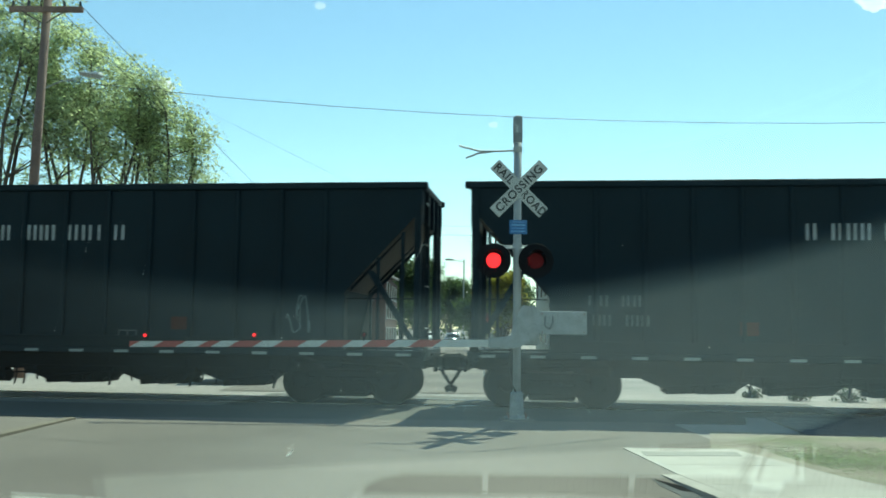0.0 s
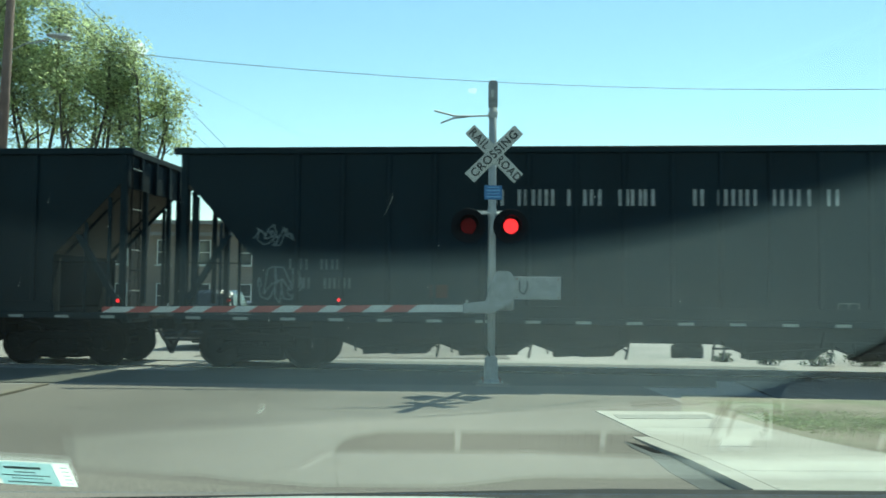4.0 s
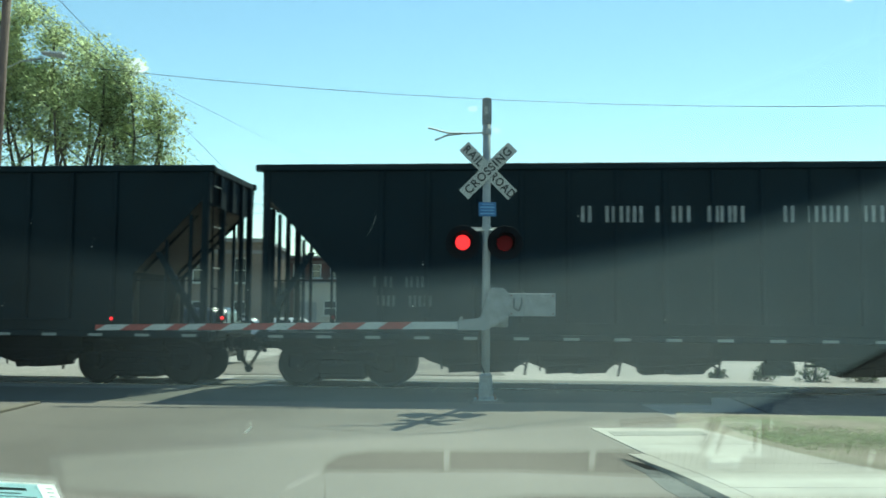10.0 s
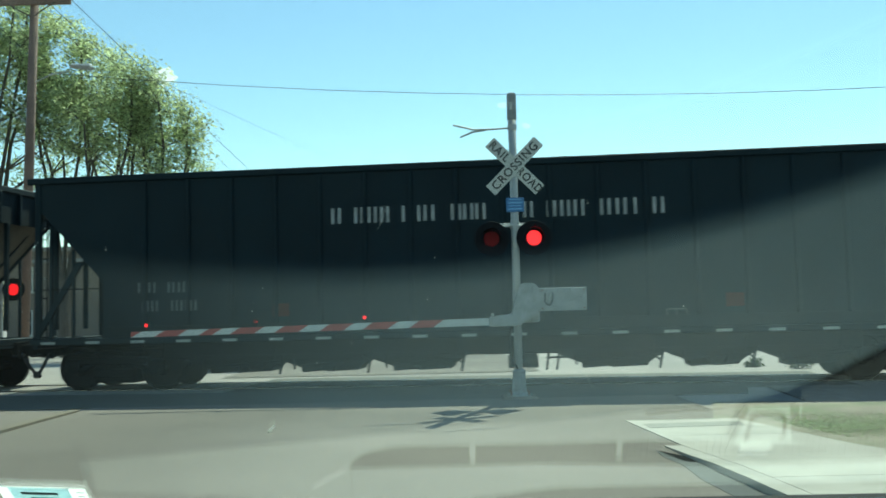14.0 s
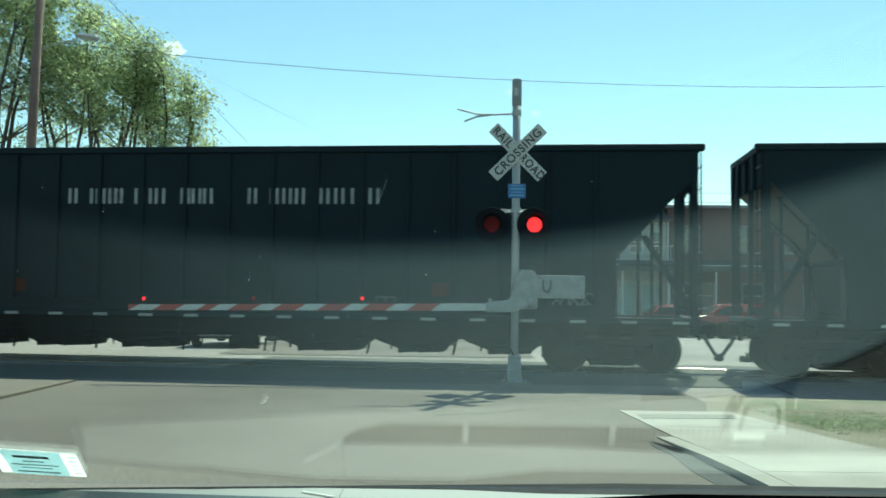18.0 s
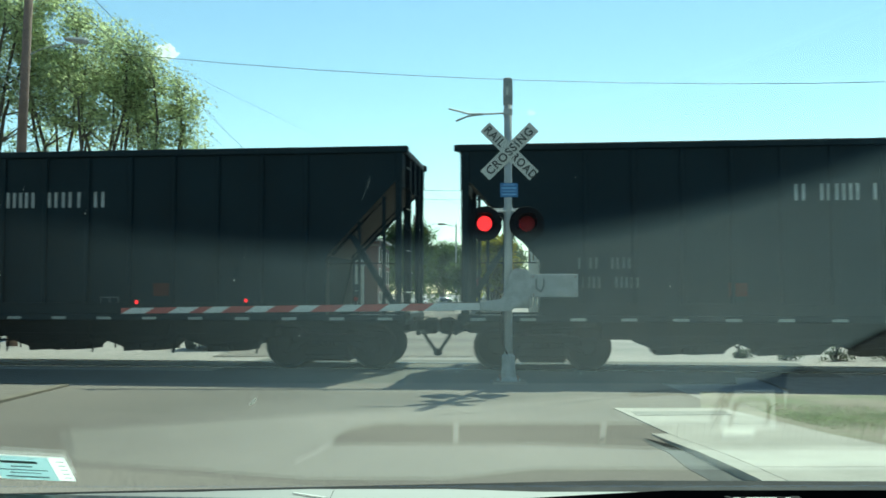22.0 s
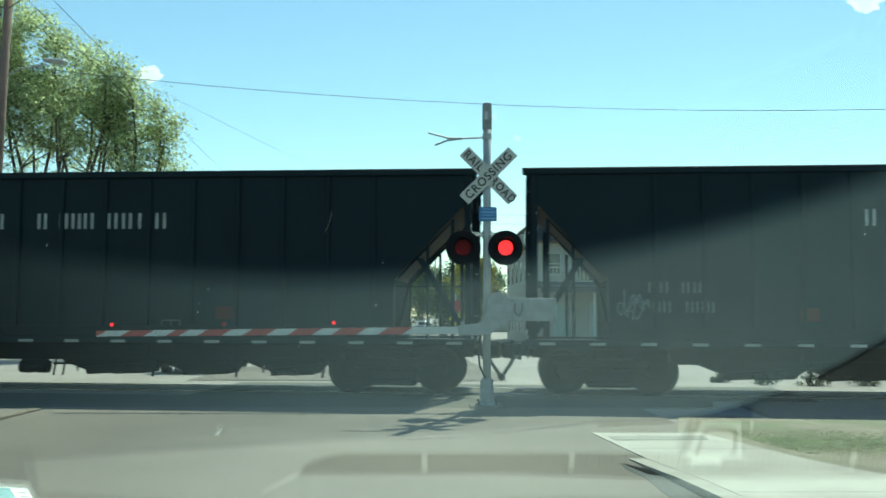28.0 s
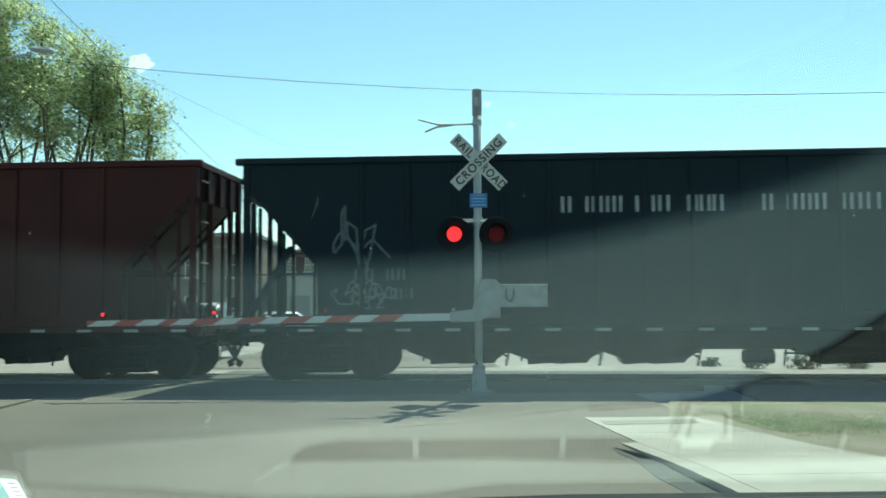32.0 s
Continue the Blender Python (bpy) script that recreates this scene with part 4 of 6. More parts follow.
def build_vehicle():
    v = thing("parked_vehicle", "dark cabin with sunlit dash of a vehicle waiting at the crossing", "vehicle", pose(0, 0, 0))
    up = Vector((0, -math.cos(GLASS_A), math.sin(GLASS_A)))
    low = Vector((0, GLASS_Y, GLASS_Z)) - up * 0.07
    top = Vector((0, GLASS_Y, GLASS_Z)) + up * 0.86
    nrm = Vector((0, math.sin(GLASS_A), math.cos(GLASS_A)))
    bm = bmesh.new()
    slab(bm, [low + Vector((-0.85, 0, 0)), low + Vector((0.95, 0, 0)), top + Vector((0.8, 0, 0)), top + Vector((-0.7, 0, 0))], nrm * 0.002)
    g = part("windshield", bm, WINDSHIELD, v, "clear sloping windshield glass")
    g.visible_shadow = False
    # dash pad: its near edge bows away from the driver
    base = GLASS_Y + (GLASS_Z - DASH_Z) / math.tan(GLASS_A)

    def near(x):
        return base - (0.275 + 0.42 * (x + 0.08) ** 2)

    def far(x):
        return min(max(0.995 - (0.55 if x > -0.08 else 0.7) * (x + 0.08) ** 2, 0.976), 0.99)

    def seam(x):
        return max(base - (0.094 + 0.08 * min(x, 0.24)) - 1.87 * max(x - 0.24, 0) ** 2, near(x) + 0.03)

    xs = [-0.85 + 0.025 * i for i in range(73)]
    rise = math.tan(radians(2.5))
    bm = bmesh.new()
    run = [-0.85 + 0.025 * i for i in range(73)]
    bend = [(0.016 - 0.026 * math.sin(k * 0.262), 0.026 * (math.cos(k * 0.262) - 1)) for k in range(7)] + [(-0.010, -0.3)]
    crest = lambda x: DASH_Z + (seam(x) - near(x) - 0.016) * rise
    for a, b in zip(run, run[1:]):
        bm.faces.new([bm.verts.new(p) for p in ((a, near(a) + 0.016, crest(a)), (b, near(b) + 0.016, crest(b)), (b, seam(b), DASH_Z), (a, seam(a), DASH_Z))])
        for (ya, za), (yc, zc) in zip(bend, bend[1:]):
            bm.faces.new([bm.verts.new(p) for p in ((a, near(a) + yc, crest(a) + zc), (b, near(b) + yc, crest(b) + zc), (b, near(b) + ya, crest(b) + za), (a, near(a) + ya, crest(a) + za))])
    bmesh.ops.remove_doubles(bm, verts=bm.verts[:], dist=0.0005)
    part("dash_pad", bm, DASH, v, "sunlit grey grained dash pad, painted darker leftward to fade its reflection", smooth=True)
    # Black tube added to stand in for the dark gap along the seam.
    bm = bmesh.new()
    tube(bm, [(0.2 + 0.02 * i, seam(0.2 + 0.02 * i) + 0.001, DASH_Z + 0.0005) for i in range(24)], 0.0016, n=6)
    part("dash_cable", bm, DASH_DARK, v, "thin black tube standing in for the dark dash seam")

    def strip(x0, x1, n, low, high, drop, stuff, name, words):
        bm = bmesh.new()
        run = [x0 + (x1 - x0) * i / n for i in range(n + 1)]
        for a, b in zip(run, run[1:]):
            bm.faces.new([bm.verts.new(p) for p in ((a, low(a), DASH_Z - drop), (b, low(b), DASH_Z - drop), (b, high(b), DASH_Z - drop), (a, high(a), DASH_Z - drop))])
        bmesh.ops.remove_doubles(bm, verts=bm.verts[:], dist=0.0005)
        part(name, bm, stuff, v, words)

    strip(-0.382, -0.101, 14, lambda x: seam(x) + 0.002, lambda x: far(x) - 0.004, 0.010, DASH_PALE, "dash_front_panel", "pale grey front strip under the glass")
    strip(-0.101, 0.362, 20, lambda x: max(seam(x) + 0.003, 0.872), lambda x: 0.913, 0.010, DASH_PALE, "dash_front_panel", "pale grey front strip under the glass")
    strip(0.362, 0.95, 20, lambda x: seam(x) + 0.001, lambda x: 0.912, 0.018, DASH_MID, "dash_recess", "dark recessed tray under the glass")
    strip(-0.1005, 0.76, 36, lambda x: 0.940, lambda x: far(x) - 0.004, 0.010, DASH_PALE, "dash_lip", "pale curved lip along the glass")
    # Pale strip painted in place of light caught on the lip's bevel.
    bm = bmesh.new()
    slab(bm, [(-0.107, 0.9385, DASH_Z - 0.0088), (-0.103, 0.9405, DASH_Z - 0.0088), (-0.140, 0.963, DASH_Z - 0.0088), (-0.142, 0.961, DASH_Z - 0.0088)], (0, 0, 0.0006))
    part("lip_edge", bm, PALE_PLASTIC, v, "bright bevelled edge of the lip")
    # Made-up fin added to hide the lip from the camera's direct view.
    bm = bmesh.new()
    slab(bm, [(0.09, 0.938, DASH_Z - 0.012), (0.76, 0.938, DASH_Z - 0.012), (0.76, 0.938, DASH_Z - 0.0015), (0.24, 0.938, DASH_Z - 0.0015), (0.09, 0.938, DASH_Z - 0.0098)], (0, 0.0012, 0))
    part("rubber_fin", bm, DRAIN, v, "thin black fin added to hide the lip from the camera")
    bm = bmesh.new()
    brim = lambda x: 0.998 + 0.1 * (x + 0.07) - 0.12 * max(x - 0.2, 0)
    for a, b in zip(xs, xs[1:]):
        slab(bm, [(a, 0.86, DASH_Z - 0.03), (b, 0.86, DASH_Z - 0.03), (b, brim(b), DASH_Z - 0.009), (a, brim(a), DASH_Z - 0.009)], (0, 0, -0.006))
    bmesh.ops.remove_doubles(bm, verts=bm.verts[:], dist=0.0005)
    part("cowl_seal", bm, BLACK, v, "black seal under the glass edge")
    bm = bmesh.new()
    slab(bm, [(-0.1005, 0.9135, DASH_Z - 0.0105), (-0.058, 0.9135, DASH_Z - 0.0105), (-0.082, 0.919, DASH_Z - 0.0105), (-0.096, 0.928, DASH_Z - 0.0105), (-0.1005, 0.936, DASH_Z - 0.0105)], (0, 0, 0.0008))
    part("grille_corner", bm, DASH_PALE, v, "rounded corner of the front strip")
    # defroster grille
    bm = bmesh.new()
    box(bm, (0.325, 0.9265, DASH_Z - 0.018), (0.87, 0.033, 0.004), 0.0015)
    gr = part("defroster_grille", bm, BLACK, v, "black defroster outlet with thin ribs")
    for x in (0.027, 0.18, 0.477):
        bm = bmesh.new()
        box(bm, (x, 0.9265, DASH_Z - 0.0150), (0.006, 0.026, 0.003))
        part("grille_rib", bm, DASH_PALE, gr)
    for i in range(120):
        if 0.295 < -0.10 + 0.0069 * i < 0.35:
            continue
        bm = bmesh.new()
        box(bm, (-0.10 + 0.0069 * i, 0.9265, DASH_Z - 0.0155), (0.0018, 0.027, 0.003))
        part("grille_slat", bm, DRAIN, gr)
    bm = bmesh.new()
    slab(bm, [(0.298, 0.868, DASH_Z - 0.006), (0.352, 0.868, DASH_Z - 0.006), (0.360, 0.914, DASH_Z - 0.006), (0.294, 0.914, DASH_Z - 0.006)], (0, 0, 0.003))
    bez = part("sensor_bezel", bm, DASH_PALE, v, "pale rounded bezel on the dash front")
    bm = bmesh.new()
    ring = [(0.306, 0.909), (0.309, 0.882), (0.315, 0.8765), (0.336, 0.8765), (0.342, 0.882), (0.345, 0.905), (0.340, 0.909)]
    tube(bm, [(x, y, DASH_Z - 0.0032) for x, y in ring], 0.0024, n=6)
    part("bezel_groove", bm, DASH_DARK, bez)
    for a, b, w in (((0.302, 0.868), (0.291, 0.912), 0.0025), ((0.350, 0.868), (0.358, 0.912), 0.0042)):
        bm = bmesh.new()
        slab(bm, [(a[0] - w, a[1], DASH_Z - 0.006), (a[0] + w, a[1], DASH_Z - 0.006), (b[0] + w, b[1], DASH_Z - 0.006), (b[0] - w, b[1], DASH_Z - 0.006)], (0, 0, 0.0045))
        part("bezel_cheek", bm, DASH_DARK, bez)
    bm = bmesh.new()
    slab(bm, [(0.307, 0.917, DASH_Z - 0.0165), (0.341, 0.917, DASH_Z - 0.0165), (0.335, 0.937, DASH_Z - 0.0165), (0.304, 0.937, DASH_Z - 0.0165)], (0, 0, 0.003))
    part("bezel_foot", bm, PALE_PLASTIC, bez)
    bm = bmesh.new()
    for dx, dl, r in ((0.0, 0.0, 0.0016), (0.002, 0.004, 0.0013), (-0.002, -0.003, 0.0012), (0.004, 0.008, 0.001)):
        p = Vector((-0.151 + dx, GLASS_Y, GLASS_Z)) + up * (0.159 + dl) - nrm * 0.001
        rod(bm, p, p - nrm * 0.0006, r, n=7)
    part("windshield_smudge", bm, SMUDGE, v, "small dried pale smudge on the glass")
    rnd = random.Random(61)
    for k in range(16):
        bm = bmesh.new()
        p = Vector((rnd.uniform(-0.36, 0.36), GLASS_Y, GLASS_Z)) + up * rnd.uniform(0.28, 0.54) - nrm * 0.001
        rod(bm, p, p - nrm * 0.0004, rnd.uniform(0.0002, 0.0004), n=6)
        part("dust_speck", bm, SMUDGE, v)
    bm = bmesh.new()
    for k in range(12):
        p = Vector((-0.037 + 0.0005 * k + rnd.uniform(-0.0005, 0.0005), GLASS_Y, GLASS_Z)) + up * (0.457 + 0.0017 * k) - nrm * 0.001
        rod(bm, p, p - nrm * 0.0004, rnd.uniform(0.0001, 0.00025), n=6)
    part("windshield_streak", bm, SMUDGE, v, "faint dried streak on the glass")
    # cabin shell
    bm = bmesh.new()
    box(bm, (0.05, -0.6, 0.55), (1.8, 3.2, 0.06))
    part("cabin_floor", bm, CABIN, v)
    bm = bmesh.new()
    box(bm, (0.05, -0.95, 1.86), (1.75, 2.3, 0.05))
    part("cabin_roof", bm, CABIN, v)
    for x in (-0.87, 0.97):
        bm = bmesh.new()
        slab(bm, [(x, 1.0, 0.55), (x, 1.0, 1.36), (x, 0.15, 1.86), (x, -2.1, 1.86), (x, -2.1, 0.55)], (0.04, 0, 0))
        part("cabin_side", bm, CABIN, v)
    bm = bmesh.new()
    box(bm, (0.05, -2.12, 1.2), (1.85, 0.05, 1.35))
    part("cabin_back", bm, CABIN, v)
    bm = bmesh.new()
    box(bm, (0.05, 1.03, 0.85), (1.85, 0.05, 0.7))
    part("firewall", bm, CABIN, v)
    for x in (-0.75, 0.85):
        for y in (0.55, -1.6):
            bm = bmesh.new()
            rod(bm, (x - 0.1, y, 0.33), (x + 0.1, y, 0.33), 0.33, n=20)
            part("wheel", bm, TYRE, v)
    for x in (-0.37, 0.47):
        bm = bmesh.new()
        box(bm, (x, -0.3, 0.8), (0.52, 0.5, 0.14), 0.04)
        box(bm, (x, -0.55, 1.1), (0.5, 0.14, 0.6), 0.05)
        part("seat", bm, CABIN, v)
    return v


build_vehicle()


# ---- trees ----
def add_leaves(verts, faces, rnd, c, spread, count, size):
    for _ in range(count):
        p = Vector(c) + Vector((rnd.gauss(0, spread), rnd.gauss(0, spread), rnd.gauss(0, spread * 0.8)))
        a, tilt, s = rnd.uniform(0, 6.283), rnd.uniform(-1.2, 1.2), size * rnd.uniform(0.6, 1.4)
        u = Vector((math.cos(a), math.sin(a), math.sin(tilt) * 0.6)) * s
        w = Vector((-math.sin(a) * math.cos(tilt), math.cos(a) * math.cos(tilt), math.sin(tilt))) * s * 0.7
        i = len(verts)
        verts += [p - u, p - w * 0.8, p + u, p + w * 0.8]
        faces.append((i, i + 1, i + 2, i + 3))


def build_tree(x, y, height, crown_low, radius, leaf_mat, label, seed, leaves=9000, size=0.11, stems=4, lean=0.1, trunk=0.22, clumps=90, spread=0.42):
    rnd = random.Random(seed)
    t = thing("tree", label, "tree", pose(x, y, gz(y) - 0.05))
    bm = bmesh.new()
    ends = []
    for k in range(stems):
        a = 6.283 * k / stems + rnd.uniform(-0.5, 0.5)
        foot = Vector((0.15 * math.cos(a), 0.15 * math.sin(a), 0))
        p, r = foot, trunk * rnd.uniform(0.7, 1.0)
        steps = 6
        h = height * rnd.uniform(0.72, 0.95)
        for i in range(steps):
            f = (i + 1) / steps
            out = radius * 0.55 * f ** 1.4
            q = Vector((math.cos(a) * out + rnd.uniform(-0.2, 0.2), math.sin(a) * out + rnd.uniform(-0.2, 0.2), h * f))
            r2 = max(r * 0.78, 0.025)
            rod(bm, p, q, r, r2, n=8, caps=False)
            if q.z > crown_low * 0.8:
                for _ in range(3):
                    b = rnd.uniform(0, 6.283)
                    ln = radius * rnd.uniform(0.35, 0.75) * (1.15 - 0.6 * f)
                    e = q + Vector((math.cos(b) * ln, math.sin(b) * ln, ln * rnd.uniform(0.3, 0.9)))
                    rod(bm, q, e, r2 * 0.55, 0.015, n=6, caps=False)
                    ends += [e, q.lerp(e, 0.6)]
            p, r = q, r2
        ends.append(p)
    part("trunk", bm, BARK, t, "grey-brown trunk and limbs")
    verts, faces = [], []
    centres = []
    while len(centres) < clumps:
        e = Vector(rnd.choice(ends)) + Vector((rnd.gauss(0, radius * 0.2), rnd.gauss(0, radius * 0.2), rnd.gauss(0, radius * 0.2)))
        k = max(min((e.z - crown_low) / (height - crown_low), 1), 0)
        if rnd.random() > 0.13 + 1.1 * k:
            continue
        lim = radius * (0.35 + 0.95 * math.sin(min(k * 1.25 + 0.25, 1.57) * 2) ** 0.8) if k < 1 else 0.3 * radius
        if e.z > crown_low * rnd.uniform(0.75, 1.1) and math.hypot(e.x, e.y) < lim * rnd.uniform(0.8, 1.1) and e.z < height:
            centres.append(e)
    for c in centres:
        add_leaves(verts, faces, rnd, c, spread * rnd.uniform(0.6, 1.3), leaves // clumps, size)
    me = bpy.data.meshes.new("crown")
    me.from_pydata([tuple(v) for v in verts], [], faces)
    me.materials.append(leaf_mat)
    o = new("crown", me)
    o.parent = t
    tagged(o, "loose airy crown of small leaves")
    return t


build_tree(-21.2, 42, 18.5, 9.0, 4.2, LEAF, "tall airy green poplar with several thin stems", 11, 31000, 0.08, 7, clumps=360, spread=0.33)
build_tree(-18.1, 44, 15.8, 8.8, 3.4, LEAF, "tall airy green poplar with several thin stems", 15, 23000, 0.08, 6, clumps=260, spread=0.32)
build_tree(-15.2, 42, 14.1, 8.6, 2.7, LEAF, "rounded airy green poplar", 12, 14000, 0.078, 6, clumps=260, spread=0.36)
build_tree(-12.7, 42, 12.1, 7.6, 2.05, LEAF, "smaller leaning green poplar with yellowing leaves", 13, 12000, 0.076, 6, clumps=180, spread=0.3)
build_tree(-3.9, 128, 11.6, 2.0, 4.2, LEAF_DARK, "dark green street tree far down the road", 21, 26000, 0.17, 4, clumps=210, spread=0.6)
build_tree(-9.5, 118, 9.0, 2.0, 4.2, LEAF_DARK, "dark green street tree behind the buildings", 22, 22000, 0.17, 3, clumps=180, spread=0.65)
build_tree(1.0, 145, 9.6, 2.0, 4.5, LEAF_DARK, "dark green street tree far down the road", 23, 22000, 0.17, 4, clumps=190, spread=0.65)
build_tree(7.5, 120, 8.8, 2.0, 4.6, LEAF_DARK, "dark green street tree far down the road", 24, 22000, 0.17, 4, clumps=190, spread=0.65)
build_tree(4.6, 72, 6.2, 1.4, 2.2, LEAF_YELLOW, "yellow-green tree beside the far road", 25, 11000, 0.10, 4, clumps=120, spread=0.34)
build_tree(6.3, 92, 6.6, 1.2, 1.9, LEAF_ORANGE, "small orange autumn tree beside the far road", 27, 7000, 0.11, 3, clumps=80, spread=0.34)
build_tree(2.6, 80, 5.2, 1.2, 1.5, LEAF_DARK, "small dark green street tree", 26, 7000, 0.11, 3, clumps=80, spread=0.35)


def far_woods():
    """A low belt of woods that closes the view far behind the street."""
    rnd = random.Random(77)
    verts, faces = [], []
    for i in range(420):
        x = rnd.uniform(-140, 140)
        top = 6.5 + 2.5 * noise.noise(Vector((x * 0.08, 3, 0)))
        add_leaves(verts, faces, rnd, (x, 176 + rnd.uniform(-5, 5), rnd.uniform(0.5, top)), 1.3, 110, 0.34)
    me = bpy.data.meshes.new("far_woods")
    me.from_pydata([tuple(v) for v in verts], [], faces)
    me.materials.append(LEAF_DARK)
    tagged(new("far_woods", me), "dark green belt of distant woods", "woods", kind="stuff")


far_woods()


def shrub(x, y, r, seed):
    rnd = random.Random(seed)
    t = thing("shrub", "low grey-green weed shrub beside the track", "shrub", pose(x, y, -0.05), group="weed shrubs beside the track")
    bm = bmesh.new()
    for _ in range(9):
        a = rnd.uniform(0, 6.283)
        rod(bm, (0, 0, 0), (math.cos(a) * r * 0.8, math.sin(a) * r * 0.5, r * rnd.uniform(0.5, 1.0)), 0.012, 0.004, n=5, caps=False)
    part("stem", bm, BARK, t)
    verts, faces = [], []
    for _ in range(26):
        a = rnd.uniform(0, 6.283)
        k = rnd.uniform(0.1, 0.9)
        add_leaves(verts, faces, rnd, (math.cos(a) * r * k, math.sin(a) * r * k * 0.6, r * rnd.uniform(0.15, 0.95) * (1.1 - 0.5 * k)), r * 0.12, 28, 0.03)
    me = bpy.data.meshes.new("foliage")
    me.from_pydata([tuple(v) for v in verts], [], faces)
    me.materials.append(SHRUB)
    o = new("foliage", me)
    o.parent = t


for i, (x, y, r) in enumerate(((8.3, 21.6, 0.35), (9.4, 21.4, 0.42), (10.6, 21.5, 0.5), (12.0, 21.8, 0.4), (7.5, 22.4, 0.25))):
    shrub(x, y, r, 40 + i)


# ---- near kerb, sidewalk, grass ----
def build_sidewalk():
    walk_way = thing("sidewalk", "pale concrete sidewalk with a raised kerb", "sidewalk", kind="structure")
    left = lambda y: 2.40 + (12.4 - y) * 0.078
    right = lambda y: 3.88 + (12.4 - y) * 0.2
    y = 12.4
    i = 0

    def h(v):
        k = min(max((10.3 - v) / 2.2, 0), 1)
        return 0.012 + 0.06 * k * k * (3 - 2 * k)

    def piece(pts, name, stuff):
        bm = bmesh.new()
        top = [bm.verts.new((px, py, h(py))) for px, py in pts]
        low = [bm.verts.new((px, py, -0.06)) for px, py in pts]
        bm.faces.new(top)
        bm.faces.new(list(reversed(low)))
        for n in range(4):
            bm.faces.new((top[n], low[n], low[(n + 1) % 4], top[(n + 1) % 4]))
        bmesh.ops.recalc_face_normals(bm, faces=bm.faces[:])
        part(name, bm, stuff, walk_way)

    g = 0.006
    while y > -6:
        y2 = y - 0.75
        piece([(left(y2 + g), y2 + g), (right(y2 + g), y2 + g), (right(y - g), y - g), (left(y - g), y - g)] if i % 2 == 0 else
              [(left(y2 + g), y2 + g), (right(y2 + g), y2 + g), (right(y), y + g), (left(y), y + g)], "slab", CONCRETE)
        if y < 10.4:
            wide = 0.2 * min((10.6 - y2) / 1.2, 1)
            piece([(left(y2) - wide, y2), (left(y2) - 0.008, y2), (left(y) - 0.008, y - g), (left(y) - wide, y - g)], "kerb_stone", KERB)
        y = y2
        i += 1
    bm = bmesh.new()
    slab(bm, [(2.55, 12.0, 0.0), (3.80, 12.06, 0.0), (3.76, 11.70, 0.0), (2.55, 11.62, 0.0)], (0, 0, 0.017))
    part("ramp_strip", bm, RAMP, walk_way, "grey strip across the sidewalk's end")


build_sidewalk()
bm = bmesh.new()
slab(bm, [(3.6, 12.5, -0.02), (4.6, 6.3, -0.02), (6.2, -4, -0.02), (30, -4, -0.02), (30, 11.8, -0.02), (4.2, 14.6, -0.02)], (0, 0, 0.024))
single("verge", bm, GRASS_SOIL, "dry patchy grass verge beside the sidewalk", "grass", kind="structure")


def build_grass():
    rnd = random.Random(8)
    verts, faces = [], []
    n = 0
    while n < 26000:
        x, y = rnd.uniform(4.3, 13), rnd.uniform(8.6, 13.6)
        mid = 11.6 - (x - 4.2) * 0.06
        if x < 4.2 + (12.2 - y) * 0.2 or abs(y - mid) > 1.5 * rnd.uniform(0.2, 1) or noise.noise(Vector((x * 0.5, y * 0.5, 0))) < rnd.uniform(-0.6, 0.3):
            continue
        a, h = rnd.uniform(0, 6.283), rnd.uniform(0.003, 0.012)
        w = 0.012
        i = len(verts)
        verts += [(x - w * math.cos(a), y - w * math.sin(a), 0.002), (x + w * math.cos(a), y + w * math.sin(a), 0.002), (x + rnd.uniform(-0.06, 0.06), y + rnd.uniform(-0.06, 0.06), 0.004 + h)]
        faces.append((i, i + 1, i + 2))
        n += 1
    me = bpy.data.meshes.new("grass")
    me.from_pydata(verts, [], faces)
    me.materials.append(BLADE)
    tagged(new("grass", me), "short patchy dry green grass", "grass", kind="stuff")


build_grass()
bm = bmesh.new()
slab(bm, [(2.22, 9.9, -0.02), (2.43, 9.3, -0.02), (2.53, 8.1, -0.02), (2.69, 6.0, -0.02), (2.42, 6.0, -0.02), (2.24, 8.2, -0.02), (2.27, 9.0, -0.02), (2.2, 9.5, -0.02)], (0, 0, 0.024))
single("gutter", bm, GUTTER, "dark broken asphalt gutter beside the kerb", "gutter", kind="structure")
# Flat black plate paints the deep shadow of a drain hole.
bm = bmesh.new()
slab(bm, [(2.24, 9.86, 0.003), (2.42, 9.45, 0.003), (2.45, 9.1, 0.003), (2.34, 9.2, 0.003)], (0, 0, 0.004))
single("drain_opening", bm, DRAIN, "black patch painted as a drain hole's deep shadow in the gutter", "drain", kind="structure")


def crack(points, wide, seed):
    """A wandering tarred crack in the asphalt."""
    rnd = random.Random(seed)
    bm = bmesh.new()
    for (xa, ya), (xb, yb) in zip(points, points[1:]):
        n = max(int(math.hypot(xb - xa, yb - ya) / 0.12), 1)
        for k in range(n):
            f, g = k / n, (k + 1) / n
            wa, wb = wide * rnd.uniform(0.4, 1.3), rnd.uniform(-0.015, 0.015)
            a, b = (xa + (xb - xa) * f, ya + (yb - ya) * f + wb), (xa + (xb - xa) * g, ya + (yb - ya) * g + wb)
            bm.faces.new([bm.verts.new(p) for p in ((a[0], a[1] - wa, 0.0055), (b[0], b[1] - wa, 0.0055), (b[0], b[1] + wa, 0.0055), (a[0], a[1] + wa, 0.0055))])
    single("road_crack", bm, GUTTER, "thin dark crack in the worn asphalt", "crack", kind="structure")


